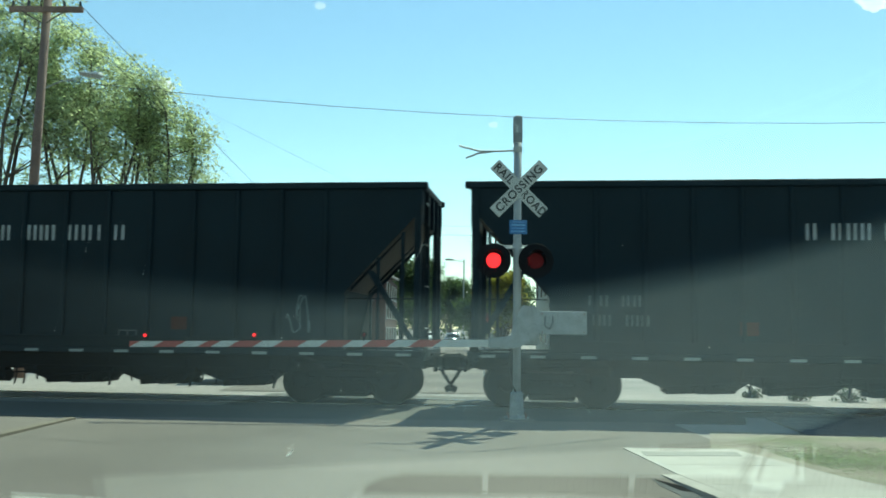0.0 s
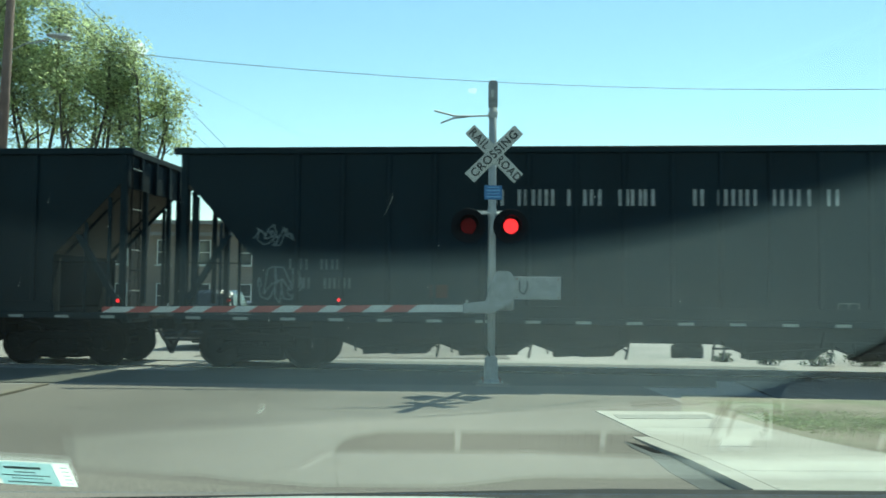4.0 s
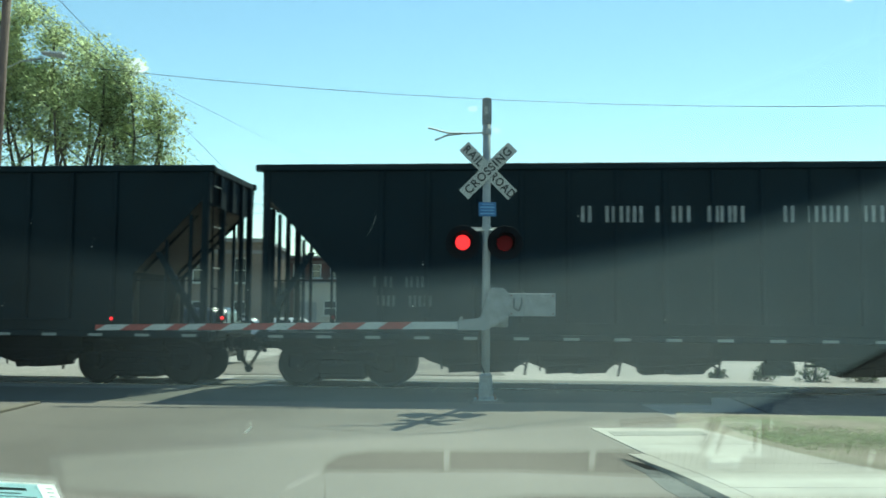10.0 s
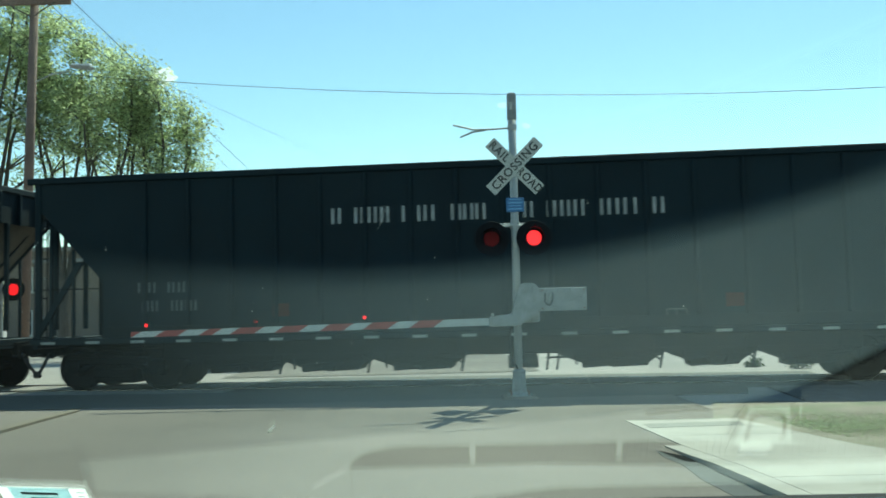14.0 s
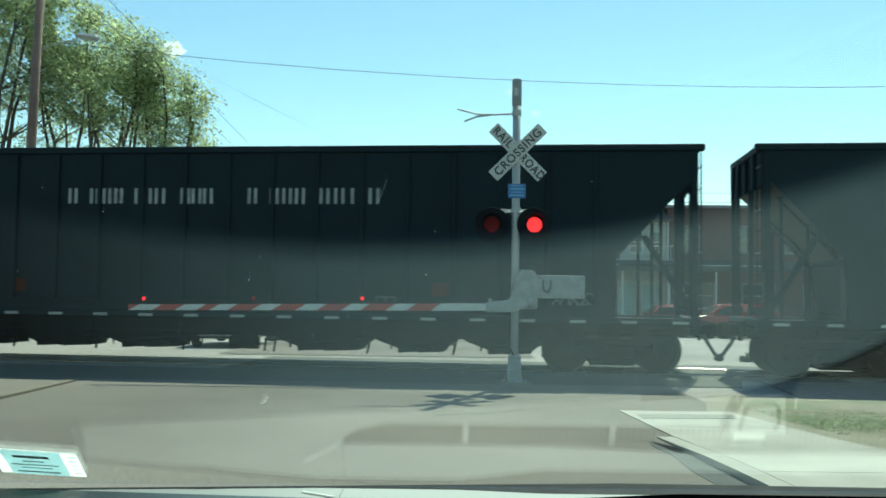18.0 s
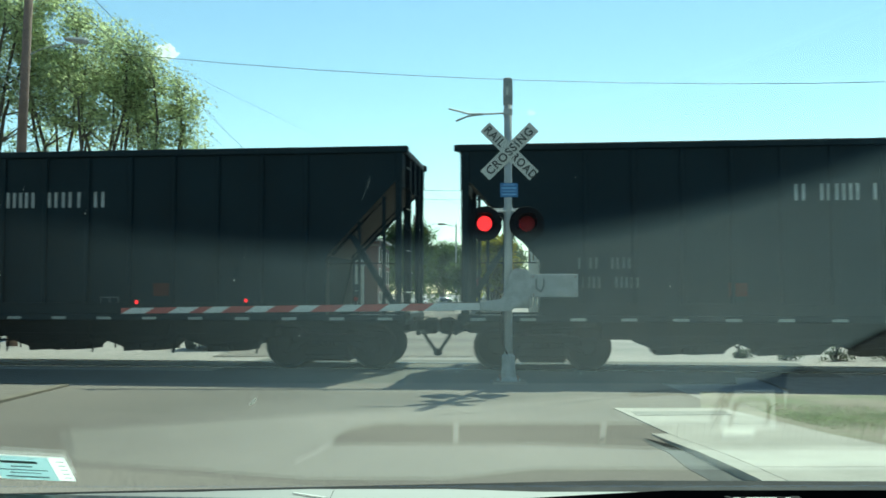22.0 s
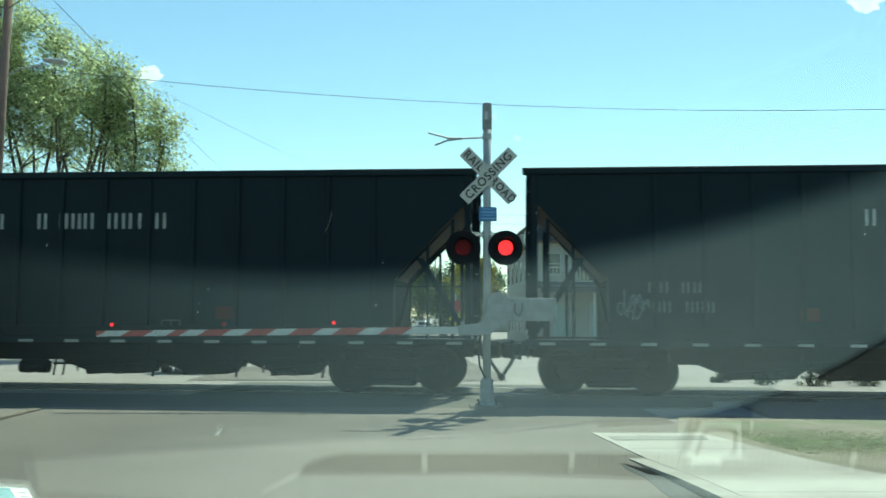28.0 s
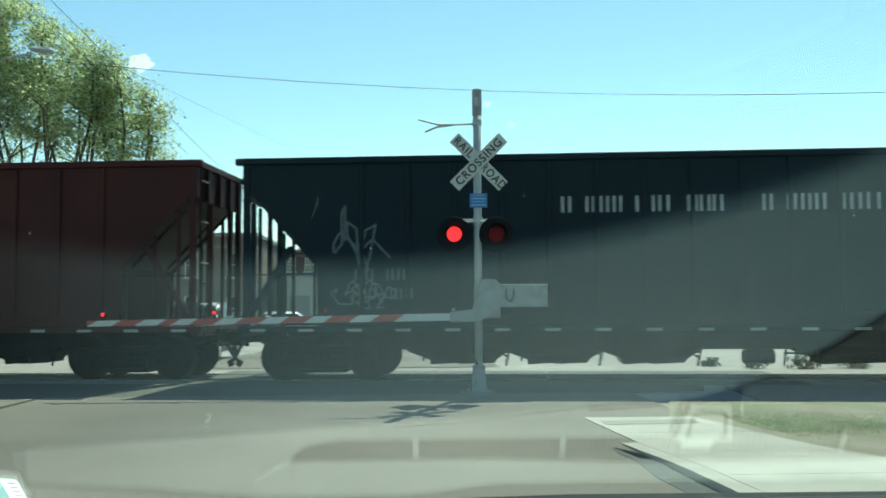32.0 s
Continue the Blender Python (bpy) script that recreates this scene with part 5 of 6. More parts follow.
crack([(-0.2, 11.7), (0.6, 12.0), (1.3, 12.55), (2.1, 13.2), (2.9, 13.9)], 0.018, 1)
crack([(1.3, 12.5), (1.7, 11.2), (2.0, 10.2), (2.22, 9.7)], 0.012, 2)
crack([(-6.0, 12.9), (-3.6, 12.1), (-1.6, 12.6), (-0.2, 11.7)], 0.008, 3)
bm = bmesh.new()
slab(bm, [(-6.1, 15.4, -0.03), (-6.28, 15.4, -0.03), (-6.6, 2, -0.03), (-6.42, 2, -0.03)], (0, 0, 0.06))
single("kerb", bm, KERB_TAN, "tan concrete kerb along the street", "kerb", kind="structure")
bm = bmesh.new()
slab(bm, [(-6.29, 15.4, -0.03), (-12, 16.2, -0.03), (-14, 2, -0.03), (-6.61, 2, -0.03)], (0, 0, 0.045))
single("left_apron", bm, ASPHALT, "worn asphalt apron beside the kerb", "pavement", kind="structure")


# ---- buildings ----
def window(parent, x, z, w, h, y, material=None, panes=True, label="white-framed sash window"):
    bm = bmesh.new()
    t = 0.06
    for cx, cz, sx, sz in ((x, z + h / 2, w + 2 * t, t), (x, z - h / 2, w + 2 * t, t), (x - w / 2 - t / 2, z, t, h - t), (x + w / 2 + t / 2, z, t, h - t), (x, z, w, 0.05)):
        box(bm, (cx, y - 0.05, cz), (sx, 0.12, sz))
    f = part("window", bm, material or TRIM, parent, label)
    bm = bmesh.new()
    box(bm, (x, y + 0.0, z), (w, 0.04, h - 0.05))
    part("pane", bm, DARK_GLASS, f, "dark window glass")
    bm = bmesh.new()
    box(bm, (x, y - 0.1, z - h / 2 - t), (w + 0.35, 0.22, 0.06))
    part("sill", bm, material or TRIM, f)
    return f


def build_house():
    h = thing("mansard_house", "cream two-storey house with dark mansard roof and dormers", "house", pose(11.3, 60, gz(60)))
    bm = bmesh.new()
    box(bm, (0, 9.5, 3.4), (6.7, 19, 6.8))
    part("wall", bm, WALL_WHITE, h, "cream painted clapboard wall")
    bm = bmesh.new()
    rings = []
    for k in range(7):
        f = k / 6
        inset, z = 0.62 * (1 - (1 - f) ** 2.2), 6.8 + 1.7 * f
        rings.append([bm.verts.new(p) for p in ((-3.6 + inset, -0.3 + inset, z), (3.6 - inset, -0.3 + inset, z), (3.6 - inset, 19.2 - inset, z), (-3.6 + inset, 19.2 - inset, z))])
    bm.faces.new(list(reversed(rings[0])))
    bm.faces.new(rings[-1])
    for va, vb in zip(rings, rings[1:]):
        for i in range(4):
            bm.faces.new((va[i], va[(i + 1) % 4], vb[(i + 1) % 4], vb[i]))
    part("mansard_roof", bm, MANSARD, h, "dark slate mansard slope with a flared foot")
    bm = bmesh.new()
    va = [bm.verts.new(p) for p in ((-3.1, 0.2, 8.52), (3.1, 0.2, 8.52), (3.1, 18.7, 8.52), (-3.1, 18.7, 8.52))]
    vb = [bm.verts.new(p) for p in ((-0.5, 4.0, 9.9), (0.5, 4.0, 9.9), (0.5, 14.9, 9.9), (-0.5, 14.9, 9.9))]
    bm.faces.new(vb)
    for i in range(4):
        bm.faces.new((va[i], va[(i + 1) % 4], vb[(i + 1) % 4], vb[i]))
    part("hip_roof", bm, HIP_RED, h, "red-brown hipped roof")
    for k in range(6):
        y = 1.7 + 3.0 * k
        for z in (1.6, 5.2):
            bm = bmesh.new()
            box(bm, (-3.38, y, z), (0.1, 1.05, 1.75))
            f = part("window", bm, TRIM, h, "white-framed sash window")
            for dz in (-0.4, 0.4):
                bm = bmesh.new()
                box(bm, (-3.42, y, z + dz), (0.05, 0.85, 0.7))
                part("pane", bm, DARK_GLASS, f, "dark window glass")
        bm = bmesh.new()
        box(bm, (-3.15, y, 7.45), (0.7, 0.8, 1.0))
        d = part("dormer", bm, TRIM, h, "white dormer")
        bm = bmesh.new()
        box(bm, (-3.52, y, 7.42), (0.04, 0.5, 0.75))
        part("pane", bm, DARK_GLASS, d)
    bm = bmesh.new()
    rod(bm, (3.42, -0.1, 0.1), (3.42, -0.1, 6.75), 0.06, n=8)
    part("downspout", bm, TRIM, h, "white downspout at the corner")
    for z in (6.78, 8.5):
        bm = bmesh.new()
        box(bm, (0, 9.45, z), (7.3 if z < 7 else 6.2, 19.6 if z < 7 else 18.7, 0.16))
        part("cornice", bm, CORNICE, h, "brown painted cornice")
    for x in (-1.85, -0.05, 1.4):
        bm = bmesh.new()
        box(bm, (x, 0.35, 7.5), (0.85, 0.9, 1.1))
        slab(bm, [(x - 0.58, -0.2, 8.0), (x + 0.58, -0.2, 8.0), (x, -0.2, 8.42)], (0, 1.2, 0))
        d = part("dormer", bm, TRIM, h, "white gabled dormer")
        bm = bmesh.new()
        box(bm, (x, -0.11, 7.45), (0.48, 0.04, 0.8))
        part("pane", bm, DARK_GLASS, d)
    for x in (-2.15, 1.35, 2.6):
        window(h, x, 5.35, 0.75, 1.35, 0)
    bm = bmesh.new()
    box(bm, (-0.15, -0.03, 4.95), (0.9, 0.08, 2.1))
    part("balcony_door", bm, DARK_GLASS, h, "dark balcony door")
    bm = bmesh.new()
    for i in range(28):
        box(bm, (-3.3 + 0.245 * i, -2.3, 4.55), (0.03, 0.03, 0.9))
    box(bm, (0, -2.3, 5.0), (6.7, 0.06, 0.06))
    box(bm, (0, -2.3, 4.12), (6.7, 0.05, 0.05))
    part("balcony_railing", bm, TRIM, h, "thin white balcony railing")
    for x in (-1.6, 0.75, 2.3):
        bm = bmesh.new()
        box(bm, (x, -0.04, 1.5), (0.95, 0.08, 2.3))
        part("door", bm, DOOR_TEAL, h, "pale green ground-floor door")
        bm = bmesh.new()
        box(bm, (x - 0.55, -0.06, 1.55), (0.1, 0.12, 2.5))
        box(bm, (x + 0.55, -0.06, 1.55), (0.1, 0.12, 2.5))
        box(bm, (x, -0.06, 2.75), (1.2, 0.12, 0.12))
        part("door_frame", bm, TRIM, h)


build_house()


def build_porch():
    p = thing("porch_roof", "long dark green porch roof on thin posts", "porch", pose(15.4, 57.2, gz(57)))
    bm = bmesh.new()
    slab(bm, [(-7.6, -1.0, 3.55), (7.6, -1.0, 3.55), (7.6, 2.7, 4.1), (-7.6, 2.7, 4.1)], (0, 0, 0.12))
    part("roof", bm, AWNING, p)
    bm = bmesh.new()
    box(bm, (0, -1.02, 3.55), (15.3, 0.08, 0.36))
    part("fascia", bm, AWNING, p, "dark green fascia board")
    bm = bmesh.new()
    box(bm, (0, -1.07, 3.74), (15.3, 0.03, 0.05))
    part("gutter", bm, TRIM, p, "pale gutter edge")
    for i in range(6):
        bm = bmesh.new()
        rod(bm, (-7.2 + 2.88 * i, -0.8, 0), (-7.2 + 2.88 * i, -0.8, 3.5), 0.06, n=8)
        part("post", bm, TRIM, p)


build_porch()


def build_brick():
    b = thing("brick_building", "long two-storey red brick building with flat roof", "building", pose(24.5, 59.6, gz(60), 0, 0, -3))
    bm = bmesh.new()
    box(bm, (0, 5, 3.85), (19.5, 10, 7.7))
    part("wall", bm, BRICK, b, "weathered red brick wall")
    bm = bmesh.new()
    box(bm, (0, 5, 7.75), (19.8, 10.3, 0.18))
    part("parapet", bm, ROOF_GREY, b)
    for i in range(6):
        window(b, -8.2 + 3.25 * i, 5.6, 0.9, 1.7, 0, ROOF_GREY, label="grey-framed sash window")
    for i in range(5):
        window(b, -7.8 + 3.9 * i, 1.9, 2.0, 1.6, 0, ROOF_GREY, label="wide ground-floor shop window")
    bm = bmesh.new()
    box(bm, (-2.2, 2.0, 8.15), (0.7, 0.7, 0.7), 0.05)
    part("roof_vent", bm, ROOF_GREY, b)


build_brick()


def build_left_buildings():
    b = thing("brick_garage", "small dark red brick building with grey roof and white front", "building", pose(-6.0, 60, gz(60)))
    bm = bmesh.new()
    box(bm, (0, 7.5, 2.65), (4.4, 15, 5.3))
    part("wall", bm, BRICK, b)
    bm = bmesh.new()
    slab(bm, [(-2.4, -0.3, 5.25), (2.4, -0.3, 5.25), (2.4, 15.3, 5.7), (-2.4, 15.3, 5.7)], (0, 0, 0.15))
    part("roof", bm, ROOF_GREY, b)
    bm = bmesh.new()
    box(bm, (0, -0.12, 5.0), (4.5, 0.2, 0.14))
    part("cornice", bm, CORNICE, b)
    bm = bmesh.new()
    box(bm, (-0.15, -0.5, 1.8), (2.95, 1.0, 3.6))
    part("white_front", bm, WALL_WHITE, b, "white rendered front")
    bm = bmesh.new()
    box(bm, (-0.15, -0.55, 3.64), (3.15, 1.2, 0.1))
    part("front_roof", bm, ROOF_GREY, b)
    for wx in (-1.5, -0.3, 0.9):
        window(b, wx, 4.4, 0.5, 0.85, 0)
    for k in range(5):
        for wz in (1.4, 3.0, 4.4):
            bm = bmesh.new()
            box(bm, (2.23, 1.5 + 2.9 * k, wz), (0.08, 0.8, 1.05))
            f = part("window", bm, TRIM, b, "white-framed sash window")
            bm = bmesh.new()
            box(bm, (2.26, 1.5 + 2.9 * k, wz), (0.04, 0.64, 0.88))
            part("pane", bm, DARK_GLASS, f, "dark window glass")
    bm = bmesh.new()
    box(bm, (-0.8, -1.03, 1.3), (1.3, 0.06, 2.2))
    part("garage_door", bm, ROOF_GREY, b)
    window(b, 0.7, 2.0, 0.7, 0.9, -1.0)
    t = thing("tan_building", "long grey-brown brick building with white-framed windows", "building", pose(-17.6, 55, gz(55)))
    bm = bmesh.new()
    box(bm, (0, 5, 3.0), (17.2, 10, 6.0))
    part("wall", bm, BRICK_TAN, t, "grey-brown brick wall")
    bm = bmesh.new()
    box(bm, (0, 4.9, 6.0), (17.5, 10.4, 0.22))
    part("parapet", bm, ROOF_GREY, t)
    bm = bmesh.new()
    box(bm, (0, -0.04, 5.3), (17.2, 0.1, 0.2))
    part("string_course", bm, ROOF_GREY, t)
    for i in range(7):
        window(t, -7.4 + 2.45 * i, 4.2, 0.62, 1.45, 0)
        window(t, -7.4 + 2.45 * i, 1.6, 0.62, 1.45, 0)
    w = thing("white_annex", "low white annex building between brick buildings", "building", pose(-8.1, 62, gz(62)))
    bm = bmesh.new()
    box(bm, (0, 3, 1.8), (2.4, 6, 3.6))
    part("wall", bm, WALL_WHITE, w)
    bm = bmesh.new()
    box(bm, (0, 3, 3.66), (2.7, 6.3, 0.14))
    part("roof", bm, ROOF_GREY, w)
    window(w, 0, 1.9, 0.9, 1.1, 0)


build_left_buildings()


# ---- parked cars ----
def build_car(x, y, turn, paint, label, long=4.5, roof=1.42, tail=0.56):
    c = thing("parked_car", label, "car", pose(x, y, gz(y), 0, 0, turn))
    L, zs = long / 2, roof / 1.42
    prof = [(-L, 0.32), (-L + 0.05, 0.75), (-L + 0.25, 0.90), (-0.55 * L, 0.94), (0.35 * L, 0.93), (L - 0.35, 0.80), (L - 0.05, 0.66), (L, 0.35), (0.7 * L, 0.22), (-0.7 * L, 0.22)]
    bm = bmesh.new()
    slab(bm, [(px, -0.87, pz * zs if pz > 0.4 else pz) for px, pz in prof], (0, 1.74, 0))
    bmesh.ops.bevel(bm, geom=bm.edges[:], offset=0.07, segments=3, affect="EDGES")
    part("body", bm, paint, c, smooth=True)
    foot, head = 0.92 * zs, roof
    bm = bmesh.new()
    low = [bm.verts.new(p) for p in ((-(tail + 0.24) * L, -0.78, foot), (0.44 * L, -0.78, foot), (0.44 * L, 0.78, foot), (-(tail + 0.24) * L, 0.78, foot))]
    top = [bm.verts.new(p) for p in ((-tail * L, -0.62, head), (0.14 * L, -0.62, head), (0.14 * L, 0.62, head), (-tail * L, 0.62, head))]
    bm.faces.new(list(reversed(low)))
    bm.faces.new(top)
    for i in range(4):
        bm.faces.new((low[i], low[(i + 1) % 4], top[(i + 1) % 4], top[i]))
    bmesh.ops.bevel(bm, geom=bm.edges[:], offset=0.06, segments=3, affect="EDGES")
    part("cabin", bm, paint, c, "painted roof and pillars", smooth=True)
    lean = 0.16 / (head - foot)
    side = lambda z: 0.78 - lean * (z - foot) + 0.006
    z0, z1 = foot + 0.05, head - 0.1
    front = lambda z: 0.44 * L - 0.30 * L * (z - foot) / (head - foot)
    back = lambda z: -(tail + 0.24) * L + 0.24 * L * (z - foot) / (head - foot)
    for s in (-1, 1):
        for a0, a1 in ((0.1, 0.47), (0.53, 0.9)):
            bm = bmesh.new()
            at = lambda f, z: (back(z) + (front(z) - back(z)) * f, s * side(z), z)
            slab(bm, [at(a0, z0), at(a1, z0), at(min(a1, 0.88), z1), at(max(a0, 0.14), z1)], (0, -s * 0.02, 0))
            part("side_window", bm, CAR_GLASS, c, "dark car window")
        bm = bmesh.new()
        box(bm, (0.36 * L, s * 0.92, foot + 0.08), (0.12, 0.18, 0.12), 0.03)
        part("mirror", bm, paint, c)
    for line, d, name in ((front, 1, "windscreen"), (back, -1, "rear_window")):
        bm = bmesh.new()
        slab(bm, [(line(z0) + d * 0.006, -0.66, z0), (line(z0) + d * 0.006, 0.66, z0), (line(z1) + d * 0.006, 0.56, z1), (line(z1) + d * 0.006, -0.56, z1)], (-d * 0.02, 0, 0))
        part(name, bm, CAR_GLASS, c, "dark car window")
    for px in (-0.62 * L, 0.62 * L):
        for y0 in (-0.8, 0.8):
            bm = bmesh.new()
            rod(bm, (px, y0 - 0.1, 0.31), (px, y0 + 0.1, 0.31), 0.31, n=20)
            w = part("wheel", bm, TYRE, c)
            bm = bmesh.new()
            rod(bm, (px, y0 - 0.11, 0.31), (px, y0 + 0.11, 0.31), 0.19, n=14)
            part("rim", bm, CHROME, w)
    for px, nm in ((-L, "tail_light"), (L, "headlight")):
        for y0 in (-0.62, 0.62):
            bm = bmesh.new()
            box(bm, (px * 0.985, y0, 0.68 * zs), (0.06, 0.3, 0.13), 0.02)
            part(nm, bm, SIGN_RED if nm == "tail_light" else CHROME, c)
        bm = bmesh.new()
        box(bm, (px, 0, 0.42), (0.1, 1.6, 0.14), 0.03)
        part("bumper", bm, paint, c)
    for s in (-1, 1):
        bm = bmesh.new()
        box(bm, (0, s * 0.882, 0.6), (long * 0.8, 0.02, 0.035))
        part("side_trim", bm, CHROME, c)
    return c


build_car(10.9, 45.0, 180, CAR_PAINT_RED, "dark red car parked in the lot")
build_car(13.1, 42.4, 180, CAR_PAINT_RED, "long dark red car with bright roof glare", 5.0, 1.52, 0.7)
build_car(19.6, 42.8, 178, CAR_PAINT_SILVER, "silver car parked in the lot with sun glints")
build_car(-6.6, 52.5, 20, CAR_PAINT_WHITE, "white car parked before the brick building")
build_car(-9.4, 48, 185, CAR_PAINT_SILVER, "silver car parked beside the brick building")
build_car(-1.9, 118, 90, CAR_PAINT_WHITE, "white car far down the street")
waiting = build_car(-6.15, 27.6, -90, CAR_PAINT_DARK, "near-black car waiting at the far side of the crossing", 4.6, 1.66)
bm = bmesh.new()
for z in (0.5, 0.6, 0.7):
    box(bm, (2.3, 0, z), (0.04, 0.9, 0.045), 0.01)
part("grille", bm, CHROME, waiting, "chrome grille bars")
bm = bmesh.new()
box(bm, (2.3, 0, 0.38), (0.08, 1.7, 0.12), 0.03)
part("bumper", bm, CHROME, waiting, "chrome front bumper")
build_car(1.0, 96, 90, CAR_PAINT_SILVER, "silver car parked along the far street")


# ---- poles, wires, lamps, flag ----
def sag(a, b, drop, n=14):
    a, b = Vector(a), Vector(b)
    return [a.lerp(b, i / n) - Vector((0, 0, drop * 4 * (i / n) * (1 - i / n))) for i in range(n + 1)]


def build_pole():
    p = thing("utility_pole", "brown wooden utility pole with crossarm and street lamp", "utility pole", pose(-12.95, 28, gz(28)))
    bm = bmesh.new()
    rod(bm, (0.09, 0, -0.2), (0.42, 0, 12.4), 0.165, 0.12, n=14)
    part("pole", bm, POLE_WOOD, p, smooth=True)
    bm = bmesh.new()
    box(bm, (0.45, -0.18, 11.39), (2.3, 0.11, 0.18), 0.012)
    part("crossarm", bm, POLE_WOOD, p)
    for sx in (-1, 1):
        bm = bmesh.new()
        tube(bm, [(0.39 + 0.72 * sx, -0.245, 11.34), (0.39 + 0.3 * sx, -0.24, 11.08), (0.39 + 0.06 * sx, -0.14, 10.96)], 0.022)
        part("crossarm_brace", bm, BARK, p)
    for x in (-0.6, -0.1, 1.0, 1.5):
        bm = bmesh.new()
        lathe(bm, [(0.03, 11.47), (0.05, 11.53), (0.03, 11.57), (0.05, 11.62), (0.02, 11.67)], 10, Matrix.Translation((x, -0.15, 0)))
        part("insulator", bm, DARK_GLASS, p)
    bm = bmesh.new()
    tube(bm, [(0.3, 0, 8.85), (0.9, -0.1, 9.1), (1.6, -0.2, 9.2)], 0.025)
    part("lamp_arm", bm, ALU, p)
    bm = bmesh.new()
    box(bm, (0, 0, 0), (0.76, 0.28, 0.21), 0.09)
    for q in bm.verts:
        if q.co.x < 0:
            q.co.z = 0.02 + (q.co.z - 0.02) * (1 + q.co.x * 1.5)
    part("lamp_head", bm, ALU, p, "grey cobra-head street lamp", pose(1.95, -0.22, 9.31, 0, 4, 0))
    bm = bmesh.new()
    for dz in (7.6, 8.0):
        tube(bm, [(0.25, -0.15, dz), (0.02, -0.25, dz + 0.25), (-0.3, -0.2, dz + 0.55)], 0.015)
    part("pole_hardware", bm, ALU, p)
    return p


UTILITY_POLE = build_pole()


def wire(a, b, drop, r=0.012, label="thin dark overhead wire"):
    bm = bmesh.new()
    tube(bm, sag(a, b, drop), r, n=5)
    single("overhead_wire", bm, WIRE, label, "wire", group="overhead wires")


copy_thing(UTILITY_POLE, pose(29.6, 28, gz(28)))
wire((-12.4, 28, 9.18), (29.95, 28, 9.19), 1.16, 0.0095)
wire((-22.5, 90, 12.1), (45, 90, 12.1), 0.5, 0.02)
wire((-22.5, 90, 11.2), (45, 90, 11.2), 0.5, 0.02)
wire((-11.45, 28, 11.5), (-10.8, 60, 9.22), 0.05, 0.011)
wire((-12.2, 28, 11.45), (-11.91, 60, 9.21), 0.05, 0.010)
wire((-12.6, 28, 10.74), (7.9, 60.02, 4.3), 0.05, 0.005)


def plain_pole(x, y, high, arms):
    p = thing("utility_pole", "dark wooden utility pole beyond the tracks", "utility pole", pose(x, y, gz(y)))
    bm = bmesh.new()
    rod(bm, (0, 0, 0), (0, 0, high), 0.15, 0.11, n=10)
    part("pole", bm, BARK, p)
    for z in arms:
        bm = bmesh.new()
        box(bm, (0, -0.02, z), (1.9, 0.1, 0.13))
        part("crossarm", bm, BARK, p)


plain_pole(-11.4, 60.1, 9.8, (9.46,))
plain_pole(-22.5, 90.1, 12.8, (12.32, 11.42))
plain_pole(45, 90.1, 12.8, (12.32, 11.42))


def build_far_lamp():
    p = thing("street_lamp", "grey street lamp beside the far road", "street lamp", pose(2.65, 120, gz(120)))
    bm = bmesh.new()
    rod(bm, (0, 0, 0), (0, 0, 10.9), 0.12, 0.09, n=10)
    tube(bm, [(0, 0, 10.6), (-0.6, 0, 10.65), (-1.4, 0, 10.85)], 0.05)
    part("pole", bm, ALU, p)
    bm = bmesh.new()
    box(bm, (-1.9, 0, 10.88), (1.1, 0.4, 0.26), 0.09)
    part("lamp_head", bm, GATE_GREY, p)
    f = thing("flag_pole", "tall flag pole with a striped cloth flag", "flag pole", pose(-3.7, 150, gz(150)))
    bm = bmesh.new()
    rod(bm, (0, 0, 0), (0, 0, 14.9), 0.09, 0.05, n=10)
    part("pole", bm, ALU, f)
    bm = bmesh.new()
    for i in range(8):
        x0, x1 = 0.1 + 0.3 * i, 0.4 + 0.3 * i
        z0 = 14.6 - 0.33 * i
        slab(bm, [(x0, 0.1 * math.sin(i), z0), (x1, 0.1 * math.sin(i + 1), z0 - 0.33), (x1, 0.1 * math.sin(i + 1), z0 - 2.2), (x0, 0.1 * math.sin(i), z0 - 1.9)], (0, 0.01, 0))
    part("flag", bm, FLAG_CLOTH, f, "dark red and blue flag cloth hanging in folds")


build_far_lamp()


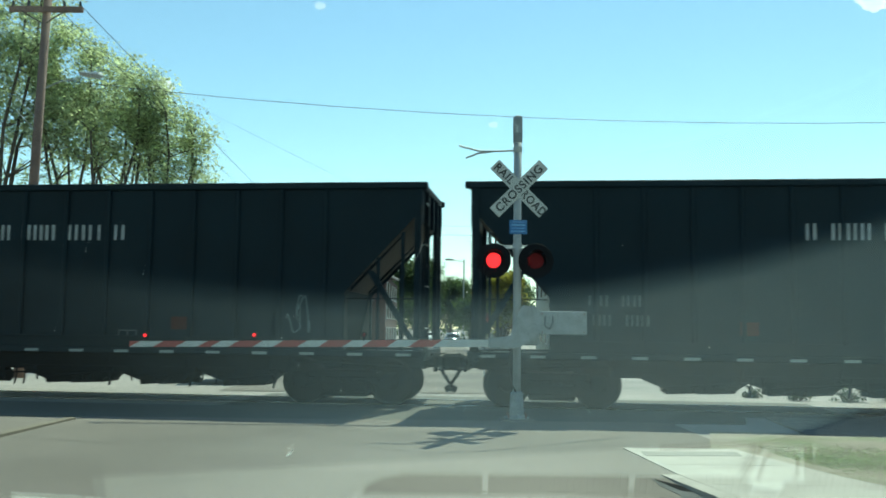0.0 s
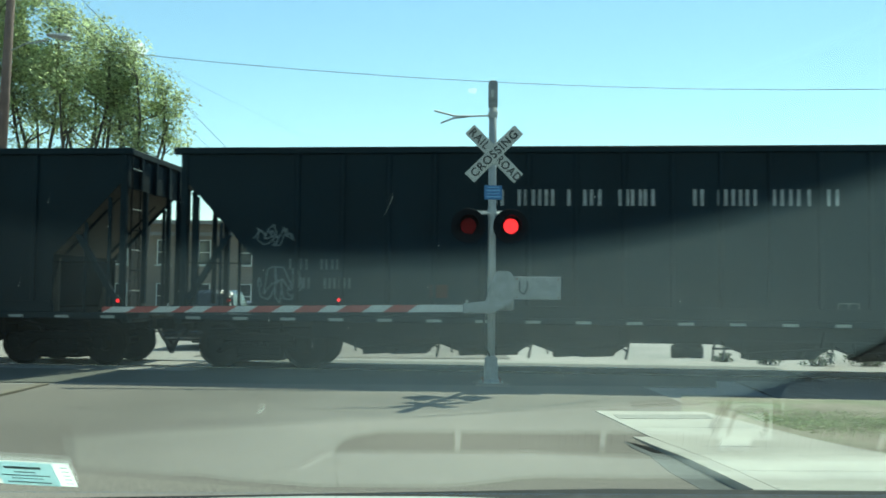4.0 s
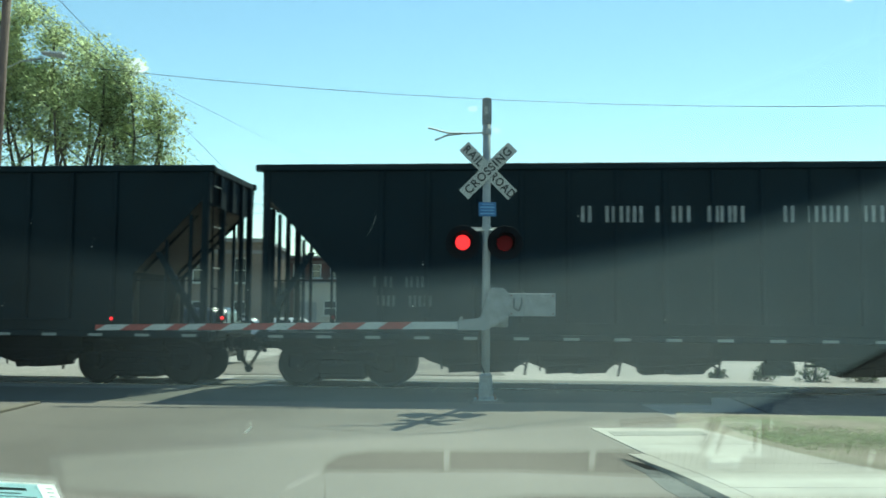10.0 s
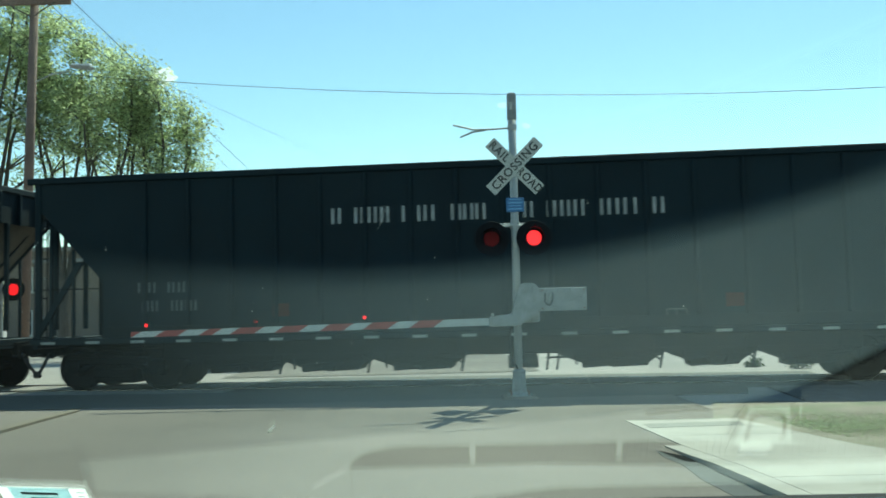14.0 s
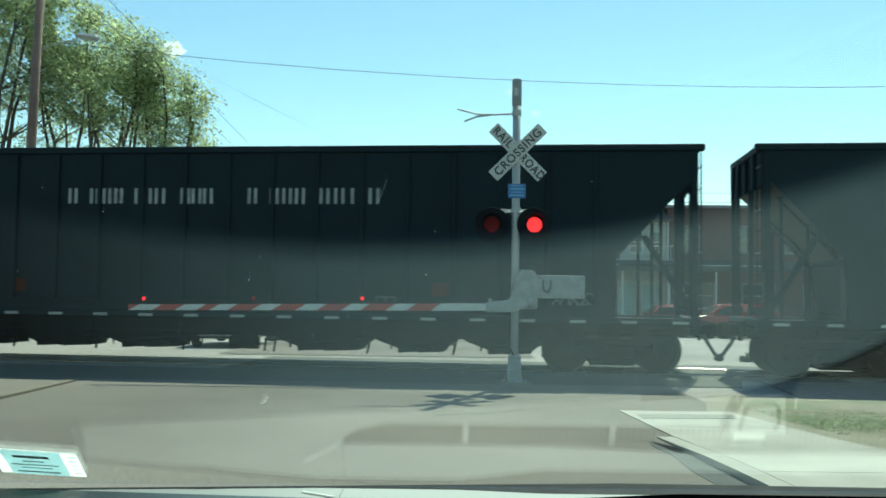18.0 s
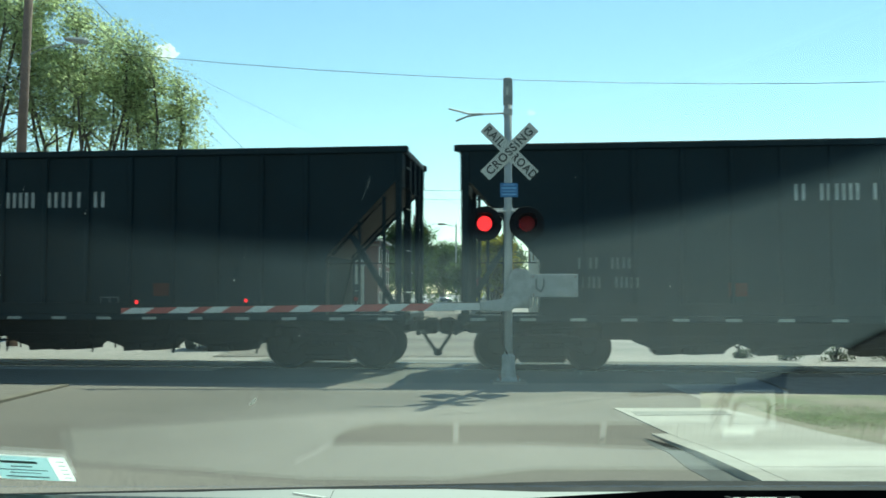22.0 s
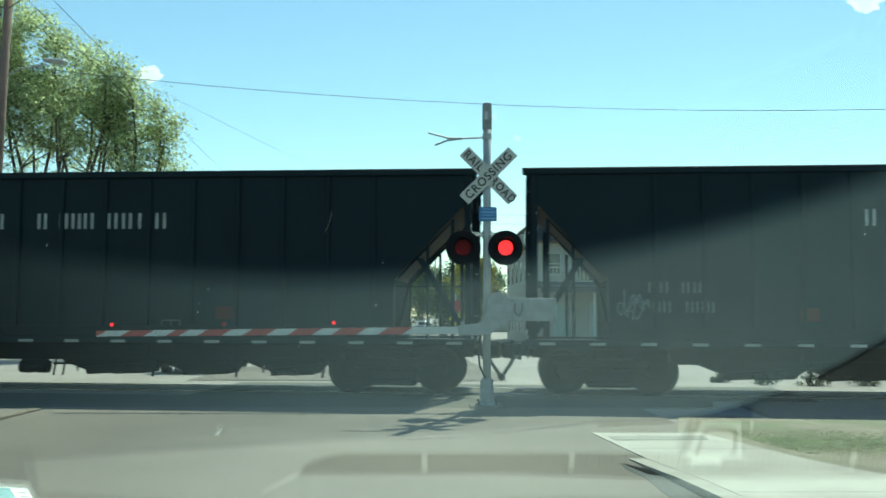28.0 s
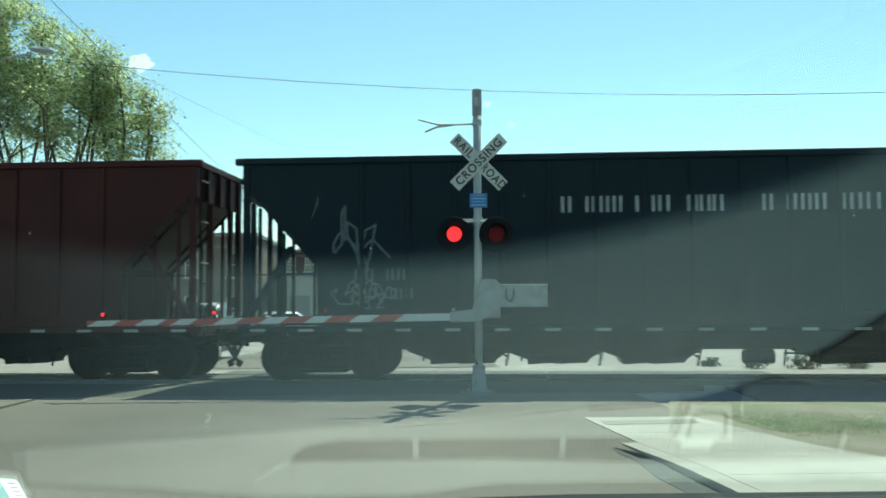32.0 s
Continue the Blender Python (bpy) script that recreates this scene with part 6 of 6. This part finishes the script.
def build_road_signs():
    s = thing("crossing_warning_sign", "yellow diamond warning sign under a red square sign", "road sign", pose(1.52, 34, gz(34)))
    bm = bmesh.new()
    rod(bm, (0, 0, 0), (0, 0, 2.6), 0.03, n=8)
    part("post", bm, ALU, s)
    bm = bmesh.new()
    box(bm, (0, -0.04, 1.68), (0.36, 0.01, 0.36), 0.01, Matrix.Rotation(radians(45), 4, "Y"))
    d = part("diamond_plate", bm, YELLOW_SIGN, s, "yellow diamond plate")
    bm = bmesh.new()
    box(bm, (0, -0.05, 1.68), (0.08, 0.006, 0.2), 0.0)
    part("symbol_bar", bm, SIGN_BLACK, d)
    bm = bmesh.new()
    box(bm, (0, -0.04, 2.14), (0.36, 0.01, 0.42), 0.01)
    part("red_plate", bm, SIGN_RED, s, "faded red square plate")
    f = thing("far_signal", "second crossing signal mast beyond the track with red flashers", "crossing signal", pose(-11.75, 24.3, gz(24) - 0.02))
    bm = bmesh.new()
    rod(bm, (0, 0, 0), (0, 0, 4.9), 0.06, n=14)
    part("mast", bm, ALU, f)
    bm = bmesh.new()
    box(bm, (0, 0, 2.62), (0.9, 0.05, 0.04), 0.01)
    part("crossarm", bm, ALU, f)
    for x, stuff in ((-0.36, LENS_OFF), (0.36, LENS_ON)):
        bm = bmesh.new()
        rod(bm, (x, -0.05, 2.36), (x, -0.03, 2.36), 0.3, n=24)
        rod(bm, (x, -0.03, 2.36), (x, 0.16, 2.36), 0.16, 0.1, n=16)
        h = part("flasher", bm, BLACK, f, "black round flasher background")
        bm = bmesh.new()
        rod(bm, (x, -0.07, 2.36), (x, -0.055, 2.36), 0.15, n=20)
        part("lamp", bm, stuff, h, "red lamp")
    for turn in (45, -45):
        bm = bmesh.new()
        box(bm, (0, 0.08 + turn * 0.0004, 4.0), (1.219, 0.012, 0.229), 0.002, Matrix.Rotation(radians(turn), 4, "Y"))
        part("crossbuck_blade", bm, ALU, f, "plain grey back of a crossbuck blade")
    p = thing("utility_pole", "dark utility pole with crossarm far down the street", "utility pole", pose(5.1, 90, gz(90)))
    bm = bmesh.new()
    rod(bm, (0, 0, 0), (0, 0, 13.2), 0.16, 0.11, n=10)
    part("pole", bm, BARK, p)
    bm = bmesh.new()
    box(bm, (0, -0.1, 12.25), (2.4, 0.1, 0.14))
    box(bm, (-0.3, -0.1, 11.35), (1.6, 0.1, 0.12))
    part("crossarm", bm, BARK, p)


build_road_signs()


# ---- card on the dash ----
def build_card():
    at = Vector((-0.404, 0.938, GLASS_Z + (GLASS_Y - 0.938) * math.tan(GLASS_A)))
    c = thing("permit_sticker", "pale blue printed sticker with white edges on the windshield", "sticker", Matrix.Translation(at) @ pose(0, 0, 0, 150, 0, 0) @ pose(0, 0, 0.0018, 0, 0, -9))
    bm = bmesh.new()
    box(bm, (0, 0, 0), (0.084, 0.07, 0.0008))
    part("sticker_sheet", bm, CARD_WHITE, c)
    bm = bmesh.new()
    box(bm, (-0.002, 0, 0.0008), (0.056, 0.068, 0.0006))
    face = part("blue_field", bm, CARD_BLUE, c)
    for k, (y, w, h) in enumerate(((0.02, 0.034, 0.006), (0.007, 0.02, 0.002), (-0.003, 0.046, 0.0018), (-0.012, 0.03, 0.0016), (-0.024, 0.042, 0.003))):
        bm = bmesh.new()
        box(bm, (-0.003, y, 0.0014), (w, h, 0.0004))
        part("writing_bar", bm, CARD_INK, face)
    for k in range(5):
        bm = bmesh.new()
        box(bm, (0.036, -0.024 + 0.012 * k, 0.0008), (0.007, 0.0008, 0.0004))
        part("edge_tick", bm, CARD_INK, c)


build_card()


# ---- clouds ----
CLOUDS = []


def build_cloud(seed, r):
    bm = bmesh.new()
    bmesh.ops.create_icosphere(bm, subdivisions=5, radius=r)
    for v in bm.verts:
        d = v.co.normalized()
        k = 1 + 0.55 * noise.noise(d * 1.3 + Vector((seed * 7, 0, 0))) + 0.3 * noise.noise(d * 3.1 + Vector((0, seed * 5, 0))) + 0.16 * noise.noise(d * 7.0)
        v.co = Vector((d.x * k, d.y * k * 0.6, d.z * k * 0.62)) * r
    return single("cloud", bm, CLOUD_FAINT if seed in (2, 3, 5) else CLOUD_WHITE, "small white drifting cloud, glowing in place of sunlight", "cloud", smooth=True)


for seed, r, a, b in ((1, 18, (-473, 1500, 399), (-434, 1500, 398)), (2, 7, (80, 1500, 340), (134, 1500, 331)), (3, 6, (118, 1500, 304), (175, 1500, 297)),
                      (4, 26, (718, 1500, 560), (768, 1500, 536)), (5, 9, (-212, 1500, 540), (-150, 1500, 540))):
    CLOUDS.append((build_cloud(seed, r), a, b))

# ---- movement ----
FLASH, FLASH_AT = 1.0913, 0.85


def lamp_turns(first_lit):
    """Rows of seconds and turn; each half-period flip of the disc imitates flashing."""
    rows, t, lit = [], 0.0, None
    state = lambda s: (((s / FLASH - FLASH_AT) % 1) < 0.5) == first_lit
    flips = [k * FLASH / 2 + FLASH_AT * FLASH for k in range(-2, 62)]
    flips = [f for f in flips if 0.12 < f < 31.9]
    now = state(0.0)
    rows.append((0.0, 0 if now else 180))
    for f in flips:
        a, b = (0, 180) if now else (180, 0)
        first = math.floor(f * FPS - 0.35)
        for step, k in ((0, 0), (1, 0.34), (2, 0.67), (3, 1.0)):
            rows.append(((first + step) / FPS, a + (b - a) * k))
        now = not now
    rows.append((32.0, 0 if now else 180))
    return rows


def motions():
    for car, at in zip(TRAIN, CAR_AT):
        walk(car, [(t, track_pose(at + SPEED * t)) for t in range(0, 33, 4)])
    leads = {}
    for car in TRAIN:
        for o in car.children_recursive:
            if not o.name.startswith("wheelset"):
                continue
            side = 1 if o.location.x > 0 else -1
            if side not in leads:
                step = 0.16
                walk(o, [(step * k, pose(side * 0.915, 0, 0.46, 0, math.degrees(SPEED * step * k / 0.457), 0)) for k in range(201)])
                leads[side] = o
            else:
                o.rotation_mode = "QUATERNION"
                keys = o.animation_data_create()
                keys.action = leads[side].animation_data.action
                keys.action_slot = leads[side].animation_data.action_slot
    for (d, x, y, z), lit in zip(FLASHERS, (True, False)):
        walk(d, [(t, pose(x, y, z, 0, 0, a)) for t, a in lamp_turns(lit)])
    for (d, x, y, z), lit in zip(ARM_LAMPS[1:], (True, False)):
        walk(d, [(t, pose(x, y, z, 0, 0, a)) for t, a in lamp_turns(lit)])
    for c, a, b in CLOUDS:
        walk(c, [(0.0, pose(*a)), (16.0, pose(*((p + q) / 2 for p, q in zip(a, b)))), (32.0, pose(*b))])


motions()
